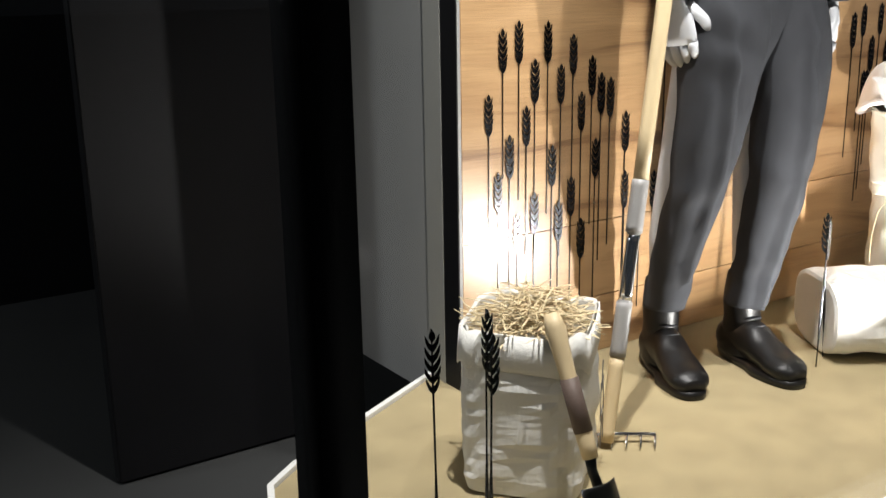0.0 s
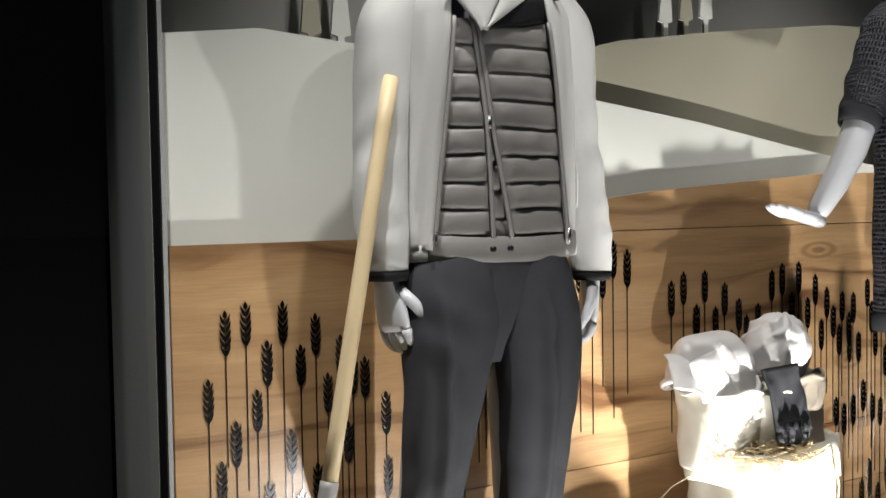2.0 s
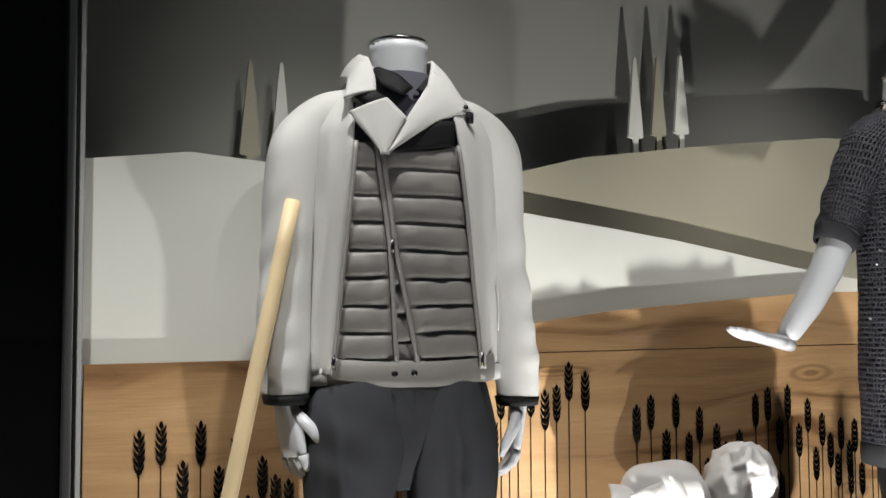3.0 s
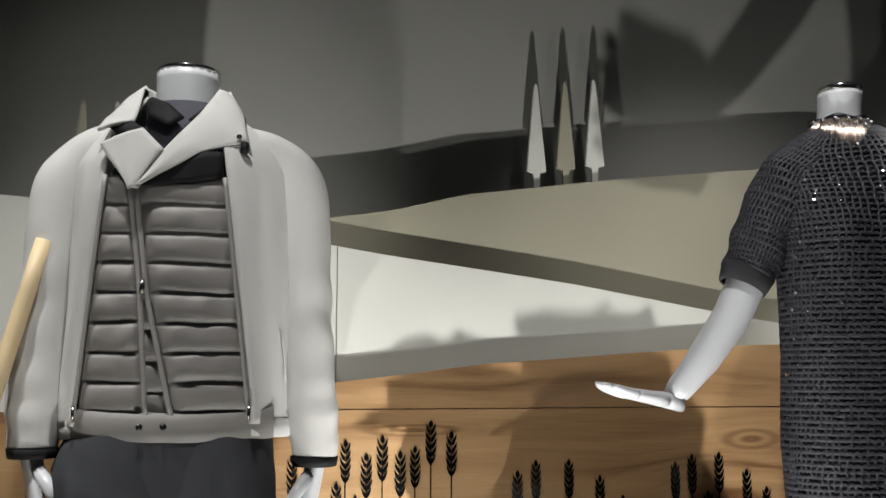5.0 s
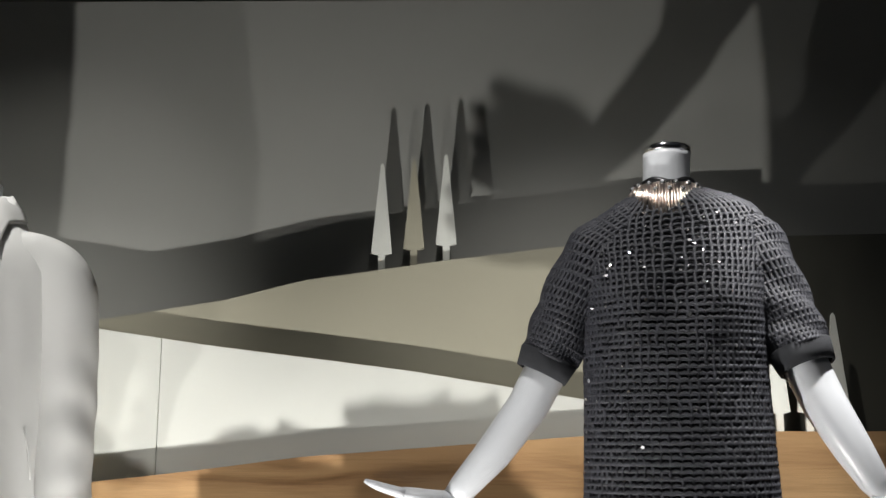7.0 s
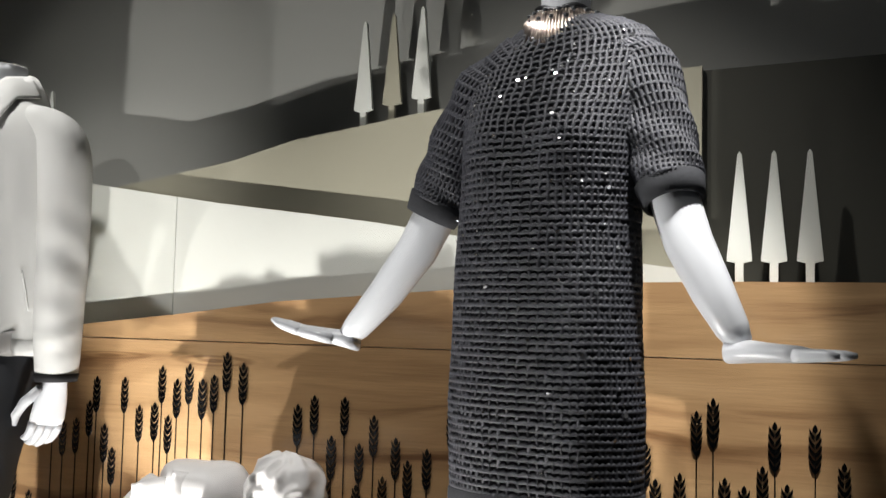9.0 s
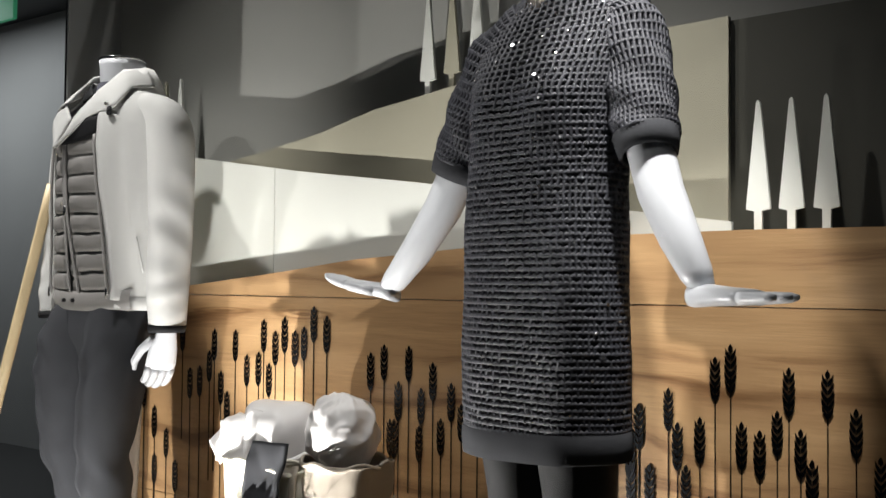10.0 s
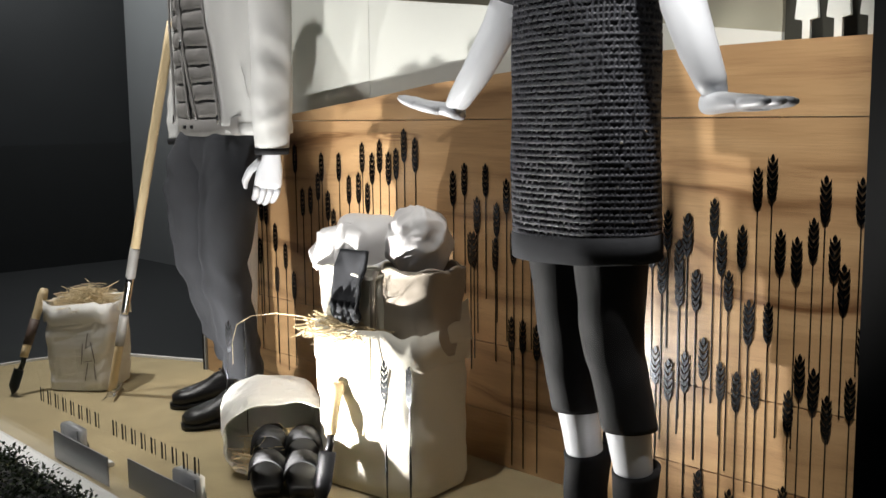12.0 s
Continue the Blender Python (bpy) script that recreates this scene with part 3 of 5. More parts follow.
def leg_rings(side):
    if side < 0:
        c = [(2.045, 1.950, 0.875, 0.105, 0.098), (2.024, 1.945, 0.80, 0.112, 0.101), (2.012, 1.94, 0.70, 0.105, 0.098), (2.0, 1.935, 0.60, 0.092, 0.088), (1.975, 1.935, 0.45, 0.076, 0.072), (1.962, 1.96, 0.30, 0.064, 0.064), (1.955, 1.985, 0.165, 0.054, 0.058)]
    else:
        c = [(2.165, 1.950, 0.875, 0.105, 0.098), (2.188, 1.945, 0.80, 0.112, 0.101), (2.205, 1.935, 0.70, 0.105, 0.098), (2.20, 1.92, 0.60, 0.094, 0.088), (2.175, 1.895, 0.45, 0.082, 0.073), (2.158, 1.90, 0.30, 0.070, 0.066), (2.142, 1.915, 0.155, 0.060, 0.060)]
    out = []
    for x, y, z, w, d in c:
        k = min(1.0, max(0.0, (z - 0.22) / 0.34))
        fore = k * min(1.0, (0.92 - z) / 0.17)
        out.append(((x - 0.020 * fore + 0.016 * (1 - k), y - 0.010 - 0.034 * fore + 0.026 * (1 - k), z - 0.022 * (1 - k)), w * (0.74 + 0.14 * min(1.0, z / 0.8)), d * (0.78 + 0.05 * min(1.0, z / 0.8)), (0, 0, 0)))
    return out


for side in (-1, 1):
    bm = loft(refine(leg_rings(side), 10), 72, 2.2, 0.0045, 9.0, (True, True), 3.0 * side)
    cx = {-1: 1.955, 1: 2.150}[side]
    for v in bm.verts:
        # pressed crease down the front, drag lines from the crotch and slack above the hem
        dx = v.co.x - (cx + (v.co.z - 0.3) * 0.03 * side)
        if v.co.y < MY - 0.02:
            v.co.y -= 0.017 * max(0, 1 - abs(dx) / 0.016) * min(1, max(0, (0.80 - v.co.z) / 0.06))
            v.co.y -= 0.007 * math.sin((v.co.z - side * v.co.x * 0.8) * 60) * max(0, 1 - abs(v.co.z - 0.70) / 0.12) * max(0, 1 - abs(dx) / 0.09)
        k = 0.006 * math.sin(v.co.z * 52 + v.co.x * 45 * side) * max(0, 1 - abs(v.co.z - 0.42) / 0.13) + 0.005 * math.sin(v.co.z * 85 - v.co.x * 40) * max(0, 1 - abs(v.co.z - 0.22) / 0.09)
        v.co.y += k
        v.co.x += 0.6 * k
    part("trouser_leg", bm, FLANNEL, trousers)
bm = loft(refine([((MX - 0.018, MY - 0.028, 0.64), 0.05, 0.045, (0, 0, 0)), ((MX - 0.018, MY - 0.028, 0.69), 0.135, 0.068, (0, 0, 0)), ((MX - 0.018, MY - 0.026, 0.77), 0.184, 0.094, (0, 0, 0)), ((MX - 0.008, MY - 0.010, 0.86), 0.172, 0.106, (0, 0, 0)), ((MX, MY, 0.89), 0.168, 0.105, (0, 0, 0))], 6), 44, 2.4, 0.006, 10.0)
part("seat", bm, FLANNEL, trousers)
part("waistband", loft([((MX, MY, 0.862), 0.178, 0.112, (0, 0, 0)), ((MX, MY, 0.905), 0.172, 0.110, (0, 0, 0))], 40, 2.4, closed=(False, False)), LINING, trousers, "dark waistband")


# boots
def boot(x, y, turn, label):
    b = tagged(new("boot"), label, "boot", "lace-up boots")
    b.location = (x, y, 0)
    m = Matrix.Translation((x, y, 0)) @ pose(0, 0, 0, 0, 0, turn) @ Matrix.Diagonal((0.98, 0.88, 1.0, 1)) @ Matrix.Translation((0, -0.03, 0))

    def put(name, sub, mat, lab=""):
        for v in sub.verts:
            v.co = m @ v.co
        return part(name, sub, mat, b, lab)
    up = [((0, 0.03, 0.016), 0.040, 0.075, (0, 0, 0)), ((0, 0.028, 0.06), 0.038, 0.060, (0, 0, 0)), ((0, 0.03, 0.10), 0.037, 0.050, (0, 0, 0)), ((0, 0.034, 0.150), 0.040, 0.046, (0, 0, 0)), ((0, 0.032, 0.205), 0.034, 0.038, (0, 0, 0))]
    put("shaft", loft(refine(up, 4), 24, 2.2, 0.002, 30), LEATHER)
    foot = [((0, 0.095, 0.045), 0.026, 0.030, (90, 0, 0)), ((0, 0.06, 0.05), 0.038, 0.040, (90, 0, 0)), ((0, -0.02, 0.060), 0.038, 0.044, (90, 0, 0)), ((0, -0.08, 0.046), 0.042, 0.032, (90, 0, 0)),
            ((0, -0.13, 0.036), 0.046, 0.026, (90, 0, 0)), ((0, -0.17, 0.032), 0.040, 0.022, (90, 0, 0)), ((0, -0.192, 0.028), 0.022, 0.014, (90, 0, 0))]
    put("vamp", loft(refine(foot, 5), 24, 2.2, 0.0015, 30), LEATHER)
    sole = bmesh.new()
    lo, hi = [], []
    for i in range(28):
        a = 2 * math.pi * i / 28
        yy = -0.048 + 0.152 * math.cos(a)
        ww = 0.046 if yy < -0.05 else 0.040
        xx = ww * math.copysign(abs(math.sin(a)) ** 0.7, math.sin(a)) * (1.05 if yy < -0.08 else 0.95)
        lo.append(sole.verts.new((xx, yy, 0.001))), hi.append(sole.verts.new((xx * 1.04, yy * 1.01, 0.018)))
    for i in range(28):
        sole.faces.new((lo[i], lo[(i + 1) % 28], hi[(i + 1) % 28], hi[i]))
    sole.faces.new(hi), sole.faces.new(lo[::-1])
    bmesh.ops.recalc_face_normals(sole, faces=sole.faces)
    put("sole", sole, LEATHER, "stitched black sole")
    for k in range(6):
        z, yy = 0.098 + k * 0.015, -0.026 + k * 0.0028
        if k < 3:
            z, yy = 0.080 + k * 0.014, -0.062 + k * 0.019
        put("lace", tube([(-0.018, yy + 0.004, z), (0, yy - 0.004, z + 0.003), (0.018, yy + 0.004, z)], 0.0022, 6), CHARCOAL)
    return b


boot(1.972, 2.008, -24, "black polished leather lace-up boot pointing to the glass")
boot(2.154, 1.936, -13, "black polished leather lace-up boot turned slightly outward")

# shirt, quilted vest, jacket
shirt = tagged(new("polo_shirt"), "slate blue cotton shirt with an open collar", "shirt")
shirt.location = (MX, MY, 1.2)
bm = loft([((MX, MY, 1.18), 0.13, 0.10, (0, 0, 0)), ((MX, MY, 1.30), 0.13, 0.097, (0, 0, 0)), ((MX, MY - 0.002, 1.37), 0.078, 0.078, (0, 0, 0)), ((MX, MY, 1.425), 0.064, 0.066, (0, 0, 0))], 32, 2.2, 0.002, 20, (False, False))
part("body", bm, SHIRT, shirt)
def leaf(points, thick=0.004):
    """A small stiff leaf of cloth, bowed out along its length."""
    bm = bmesh.new()
    bm.faces.new([bm.verts.new((MX + a, MY + b, z)) for a, b, z in points])
    bmesh.ops.triangulate(bm, faces=bm.faces[:])
    bmesh.ops.subdivide_edges(bm, edges=bm.edges[:], cuts=3, use_grid_fill=True)
    for v in bm.verts:
        v.co.y -= 0.004 * (0.5 + 0.5 * noise.noise(v.co * 22))
    bmesh.ops.recalc_face_normals(bm, faces=bm.faces)
    bmesh.ops.solidify(bm, geom=bm.faces[:], thickness=thick)
    return bm


for sgn in (-1, 1):
    part("collar", leaf([(sgn * 0.004, -0.086, 1.386), (sgn * 0.030, -0.098, 1.366), (sgn * 0.062, -0.078, 1.386), (sgn * 0.072, -0.035, 1.426), (sgn * 0.058, -0.050, 1.428), (sgn * 0.030, -0.074, 1.412)]), LINING, shirt, "dark collar leaf")
for k in range(3):
    part("button", tube([(MX + 0.002, MY - 0.083 - k * 0.006, 1.372 - k * 0.027), (MX + 0.002, MY - 0.087 - k * 0.006, 1.372 - k * 0.027)], 0.004, 10), LINING, shirt)


def chest_y(dx, z):
    """The front of the torso: further out at the chest, round at the sides."""
    w = 0.21
    base = 0.108 + 0.012 * math.sin((z - 0.85) * 6.0)
    return MY - base * max(0.0, 1 - (abs(dx) / w) ** 2.6) ** 0.5


vest = tagged(new("quilted_vest"), "grey quilted nylon vest, zipped at the chest and open below", "vest")
vest.location = (MX, MY, 1.0)


def quilt_panel(x0f, x1f, rows, z0, z1, seed):
    """Padded channels between two side lines, one swelling a row."""
    bm = bmesh.new()
    nx, nz = 16, 9
    grid = []
    total = rows * nz
    for r in range(total + 1):
        z = z0 + (z1 - z0) * r / total
        u = (r % nz) / nz
        puff = math.sin(math.pi * u) ** 0.5 * 0.0115 if 0 < u else 0.0
        row = []
        for i in range(nx + 1):
            s = i / nx
            a, b = x0f(z), x1f(z)
            dx = a + (b - a) * s
            edge = min(1, min(s, 1 - s) * 8) ** 0.5
            wob = noise.noise(Vector((dx * 30 + seed, z * 26, seed))) * 0.0035 + noise.noise(Vector((dx * 70, z * 90, seed))) * 0.0012
            zz = z + noise.noise(Vector((dx * 9, (r // nz) * 3.1, seed))) * 0.004
            row.append(bm.verts.new((MX + dx, chest_y(dx, z) - 0.004 - (puff * edge + wob * edge), zz)))
        grid.append(row)
    for a, b in zip(grid, grid[1:]):
        for i in range(nx):
            bm.faces.new((a[i], a[i + 1], b[i + 1], b[i]))
    bmesh.ops.recalc_face_normals(bm, faces=bm.faces)
    for fc in bm.faces:
        if fc.normal.y > 0.2:
            fc.normal_flip()
    return bm


def zip_x(z):
    return -0.080 + 0.125 * (1.24 - z)


part("front_panel", quilt_panel(lambda z: -0.126 - 0.034 * (1.27 - z) / 0.4, lambda z: zip_x(z) - 0.008 - max(0, (1.08 - z)) * 0.05, 8, 0.880, 1.275, 1.0), QUILT, vest)
part("front_panel", quilt_panel(lambda z: zip_x(z) + 0.010 + max(0, (1.08 - z)) * 0.10, lambda z: 0.078 + 0.052 * (1.27 - z) / 0.4, 8, 0.880, 1.275, 5.0), QUILT, vest)
inner = quilt_panel(lambda z: -0.12, lambda z: 0.06, 8, 0.862, 1.27, 9.0)
for v in inner.verts:
    v.co.y += 0.012
part("inner_layer", inner, QUILT, vest)
zb = bmesh.new()
for sgn in (-1, 1):
    pts = []
    for i in range(20):
        z = 1.285 - 0.41 * i / 19
        dx = zip_x(z) + sgn * 0.005 + (max(0, 1.08 - z) * (0.10 if sgn > 0 else -0.05))
        pts.append((MX + dx, chest_y(dx, z) - 0.010, z))
    ribbon(pts, 0.0085, 0.002, Vector((0, -1, 0)), zb)
part("zip", zb, GREY_TAPE, vest, "grey zip tape")
zx = zip_x(1.09)
part("zip_pull", box(MX + zx - 0.004, MY - 0.133, 1.075, MX + zx + 0.004, MY - 0.128, 1.10, 0.001), CHROME, vest, "steel zip pull")
bm = bmesh.new()
prev = None
for i in range(41):
    dx = -0.168 + 0.330 * i / 40
    sag = -0.010 * math.cos(dx * 9)
    w = noise.noise(Vector((dx * 25, 0, 2))) * 0.003
    ring = [bm.verts.new((MX + dx, chest_y(dx, 0.86) - o + w, z + sag)) for o, z in ((0.0, 0.892), (0.014, 0.886), (0.017, 0.862), (0.013, 0.842), (0.0, 0.836))]
    if prev:
        for k in range(4):
            bm.faces.new((prev[k], ring[k], ring[k + 1], prev[k + 1]))
    prev = ring
bmesh.ops.recalc_face_normals(bm, faces=bm.faces)
part("waistband", bm, QUILT, vest, "plain quilted hem band")
for dx in (-0.058, -0.020):
    part("snap", tube([(MX + dx, MY - 0.128, 0.858), (MX + dx, MY - 0.134, 0.858)], [0.006, 0.005], 12), IRON, vest, "dark snap button")

jacket = tagged(new("jacket"), "pale grey jersey jacket worn open with a broad collar", "jacket")
jacket.location = (MX, MY, 1.0)


WIDTHS = [(0.84, 0.203), (0.95, 0.200), (1.10, 0.196), (1.22, 0.196), (1.30, 0.194), (1.345, 0.168), (1.372, 0.140), (1.392, 0.114), (1.410, 0.092), (1.44, 0.074)]
DEPTHS = [(0.84, 0.124), (1.0, 0.124), (1.15, 0.130), (1.25, 0.128), (1.32, 0.116), (1.37, 0.092), (1.40, 0.076), (1.44, 0.066)]


def open_edge(sgn, z):
    """How far from the middle a front ends: it falls away towards the hem."""
    k = min(0.4, 1.27 - z) / 0.4
    return 0.132 + 0.036 * k if sgn < 0 else 0.072 + 0.050 * k


def jacket_point(sgn, a, z, grow=0.0):
    w, d = curve_z(WIDTHS, z) + grow, curve_z(DEPTHS, z) + grow
    ca, sa = math.cos(a), math.sin(a)
    p = Vector((sgn * w * max(0.0, ca) ** 0.82, d * math.copysign(abs(sa) ** 0.82, sa), z))
    low = max(0.0, 1.05 - z)
    fold = noise.noise(Vector((a * 2.2 + sgn * 4, z * 3, sgn))) * 0.008 + noise.noise(Vector((a * 6 + z * 5, z * 6 - a * 2, 3 + sgn))) * 0.0045
    fold += 0.010 * low * math.sin(a * 9 + z * 4 + sgn)
    return Vector((MX + p.x * (1 + fold / 0.2), MY + p.y * (1 + fold / 0.13), z - 0.010 * ca * min(1, max(0, (1.1 - z) / 0.25))))


def jacket_front(sgn):
    """One front half: from the open edge round the side to the back seam, shoulder to hem."""
    bm = bmesh.new()
    grid = []
    nz, na = 48, 30
    for r in range(nz + 1):
        z = 0.866 + (1.432 - 0.866) * r / nz
        w = curve_z(WIDTHS, z)
        a0 = math.acos(min(0.97, max(0.05, min(open_edge(sgn, z), w * 0.9) / w)) ** (1 / 0.82))
        row = []
        for i in range(na + 1):
            v = jacket_point(sgn, -a0 + (math.pi / 2 + a0) * i / na, z)
            v.y -= 0.013 * max(0, 1 - i / 3.0) + (0.006 if sgn < 0 and 3 <= i <= 4 else 0.0)
            row.append(bm.verts.new(v))
        grid.append(row)
    for a, b in zip(grid, grid[1:]):
        for i in range(na):
            bm.faces.new((a[i], a[i + 1], b[i + 1], b[i]))
    bmesh.ops.recalc_face_normals(bm, faces=bm.faces)
    bmesh.ops.solidify(bm, geom=bm.faces[:], thickness=0.005)
    return bm


def sleeve(sgn):
    if sgn < 0:
        c = [(2.010, 1.950, 1.352, 0.040, 0.052, 72), (1.966, 1.950, 1.338, 0.046, 0.058, 60), (1.930, 1.950, 1.312, 0.050, 0.060, 40), (1.904, 1.948, 1.272, 0.054, 0.062, 18), (1.892, 1.946, 1.200, 0.053, 0.060, 8), (1.880, 1.940, 1.060, 0.050, 0.055, 4), (1.871, 1.928, 0.930, 0.049, 0.054, 1), (1.872, 1.920, 0.865, 0.045, 0.049, 0), (1.873, 1.918, 0.822, 0.041, 0.045, 0)]
    else:
        c = [(2.200, 1.950, 1.356, 0.040, 0.052, -72), (2.244, 1.950, 1.342, 0.046, 0.058, -60), (2.282, 1.950, 1.318, 0.050, 0.060, -40), (2.304, 1.948, 1.274, 0.054, 0.062, -18), (2.313, 1.946, 1.200, 0.054, 0.060, -8), (2.323, 1.940, 1.060, 0.052, 0.055, -4), (2.331, 1.928, 0.930, 0.049, 0.054, -1), (2.340, 1.920, 0.850, 0.046, 0.049, 0), (2.343, 1.918, 0.800, 0.041, 0.046, 0)]
    bm = loft(refine([((x, y, z), w, d, (0, t, 0)) for x, y, z, w, d, t in c], 8), 36, 2.1, 0.0, 9, (True, True))
    for v in bm.verts:
        # slack folds across the elbow and above the cuff
        k = 0.0026 * math.sin(v.co.z * 62 + v.co.y * 44) * max(0, 1 - abs(v.co.z - 1.05) / 0.16) + 0.002 * math.sin(v.co.z * 95 - v.co.y * 30) * max(0, 1 - abs(v.co.z - 0.88) / 0.08) + 0.007 * noise.noise(Vector((v.co.x * 11, v.co.y * 11 + sgn, v.co.z * 5)))
        v.co.x += sgn * k
        v.co.y -= k
    return bm


for sgn in (-1, 1):
    part("front", jacket_front(sgn), JERSEY, jacket)
    sl = part("sleeve", sleeve(sgn), JERSEY, jacket)
    x, z = (1.873, 0.815) if sgn < 0 else (2.343, 0.793)
    part("cuff", loft([((x, 1.917, z - 0.010), 0.039, 0.046, (0, 0, 0)), ((x, 1.917, z + 0.006), 0.0425, 0.0495, (0, 0, 0))], 28, 2.1), LINING, sl, "narrow black cuff band")
    # hem rib
    bm = bmesh.new()
    prev = None
    a0 = math.acos((open_edge(sgn, 0.866) / 0.203) ** (1 / 0.82))
    for i in range(31):
        a = -a0 + (math.pi / 2 + a0) * i / 30
        ring = [bm.verts.new(jacket_point(sgn, a, 0.872, g) + Vector((0, 0, z - 0.872))) for g, z in ((-0.006, 0.880), (0.003, 0.874), (0.003, 0.846), (-0.006, 0.843))]
        if prev:
            for k in range(3):
                bm.faces.new((prev[k], ring[k], ring[k + 1], prev[k + 1]))
        prev = ring
    bmesh.ops.recalc_face_normals(bm, faces=bm.faces)
    part("hem", bm, JERSEY, jacket)


def collar_flap(pts, thick=0.007, cuts=3):
    bm = bmesh.new()
    vs = [bm.verts.new((MX + a, MY + b, z)) for a, b, z in pts]
    bm.faces.new(vs)
    bmesh.ops.triangulate(bm, faces=bm.faces[:])
    bmesh.ops.subdivide_edges(bm, edges=bm.edges[:], cuts=cuts, use_grid_fill=True)
    bmesh.ops.recalc_face_normals(bm, faces=bm.faces)
    bmesh.ops.solidify(bm, geom=bm.faces[:], thickness=thick)
    return bm


# stand of the collar behind the neck, and the turned-down leaves
bm = bmesh.new()
prev = None
for i in range(33):
    a = radians(-12 + 204 * i / 32)
    ca, sa = math.cos(a), math.sin(a)
    drop = 0.0 if sa > 0 else 0.05 * (-sa)
    ring = [bm.verts.new((MX + w * ca, MY + 0.004 + w * 0.98 * sa, z)) for w, z in ((0.074, 1.385), (0.070, 1.460 - drop), (0.075, 1.467 - drop), (0.092, 1.436 - drop), (0.108, 1.398 - drop * 0.4))]
    if prev:
        for k in range(4):
            bm.faces.new((prev[k], ring[k], ring[k + 1], prev[k + 1]))
    prev = ring
bmesh.ops.recalc_face_normals(bm, faces=bm.faces)
part("collar", bm, JERSEY, jacket)


def flap(inner, outer, thick=0.006, bulge=0.006, n=24, m=8):
    """A turned-over flap between its fold line and its free edge, slightly domed."""
    def along(pts, u):
        f = u * (len(pts) - 1)
        k = min(len(pts) - 2, int(f))
        return Vector(pts[k]).lerp(Vector(pts[k + 1]), f - k)
    bm = bmesh.new()
    grid = []
    for i in range(n + 1):
        a, b = along(inner, i / n), along(outer, i / n)
        row = []
        for k in range(m + 1):
            v = a.lerp(b, k / m)
            away = Vector((v.x, v.y, 0.02)).normalized()
            v += away * (bulge * math.sin(math.pi * min(1, k / m * 1.15) * 0.87) + 0.0015 * noise.noise(v * 30))
            row.append(bm.verts.new((MX + v.x, MY + v.y, v.z)))
        grid.append(row)
    for a, b in zip(grid, grid[1:]):
        for k in range(m):
            bm.faces.new((a[k], a[k + 1], b[k + 1], b[k]))
    for _ in range(2):
        bmesh.ops.smooth_vert(bm, verts=[v for v in bm.verts if not v.is_boundary], factor=0.5, use_axis_x=True, use_axis_y=True, use_axis_z=True)
    bmesh.ops.recalc_face_normals(bm, faces=bm.faces)
    bmesh.ops.solidify(bm, geom=bm.faces[:], thickness=thick)
    return bm


part("collar_leaf", flap([(-0.072, 0.015, 1.463), (-0.074, -0.040, 1.446), (-0.078, -0.082, 1.400), (-0.086, -0.108, 1.368)], [(-0.106, 0.020, 1.415), (-0.114, -0.045, 1.400), (-0.130, -0.082, 1.374), (-0.142, -0.098, 1.352)]), JERSEY, jacket, "turned-down collar leaf")
part("lapel", flap([(-0.070, -0.120, 1.356), (-0.036, -0.130, 1.320), (-0.060, -0.138, 1.282), (-0.080, -0.142, 1.250)], [(-0.136, -0.112, 1.326), (-0.124, -0.122, 1.304), (-0.104, -0.132, 1.278), (-0.083, -0.142, 1.248)]), JERSEY, jacket, "wide turned-back lapel")
part("collar_leaf", flap([(0.070, 0.012, 1.466), (0.056, -0.045, 1.455), (0.024, -0.098, 1.396), (-0.034, -0.132, 1.322), (-0.078, -0.146, 1.252)], [(0.104, 0.015, 1.415), (0.100, -0.052, 1.402), (0.106, -0.108, 1.348), (0.024, -0.132, 1.318), (-0.068, -0.146, 1.256)]), JERSEY, jacket, "broad collar leaf with a snap")
part("lapel_lining", collar_flap([(-0.070, -0.134, 1.256), (-0.043, -0.132, 1.293), (0.030, -0.129, 1.320), (0.064, -0.122, 1.322), (0.062, -0.126, 1.276), (0.026, -0.130, 1.268)], 0.004), LINING, jacket, "black lining under the collar")
part("notch_lining", collar_flap([(-0.128, -0.098, 1.362), (-0.088, -0.112, 1.370), (-0.066, -0.118, 1.356), (-0.100, -0.114, 1.336)], 0.003, 1), LINING, jacket, "black lining in the notch")
part("snap", tube([(MX + 0.090, MY - 0.116, 1.352), (MX + 0.090, MY - 0.123, 1.351)], [0.0055, 0.0045], 12), CHROME, jacket, "small steel snap button")
part("tab", box(MX + 0.093, MY - 0.122, 1.322, MX + 0.107, MY - 0.114, 1.344, 0.002), LINING, jacket, "black tab under the collar")
for sgn in (-1, 1):
    pts = []
    for i in range(24):
        z = 1.275 - 0.40 * i / 23
        dx = sgn * (open_edge(sgn, z) - 0.004)
        pts.append((MX + dx, MY - curve_z(DEPTHS, z) * (1 - (abs(dx) / curve_z(WIDTHS, z)) ** 2.44) ** 0.41 - 0.016, z))
    part("zip", ribbon(pts, 0.007, 0.0025, Vector((0, -1, 0))), GREY_TAPE, jacket, "grey zip along the front edge")
    part("zip_pull", box(pts[-1][0] - 0.003, pts[-1][1] - 0.006, 0.866, pts[-1][0] + 0.003, pts[-1][1] - 0.002, 0.892, 0.001), CHROME, jacket, "steel zip pull")
part("pocket_slit", ribbon([jacket_point(-1, -0.86, 1.352 - 0.010 * i, 0.002) for i in range(4)], 0.005, 0.0012, Vector((0, -1, 0))), LINING, jacket, "short dark chest slit")
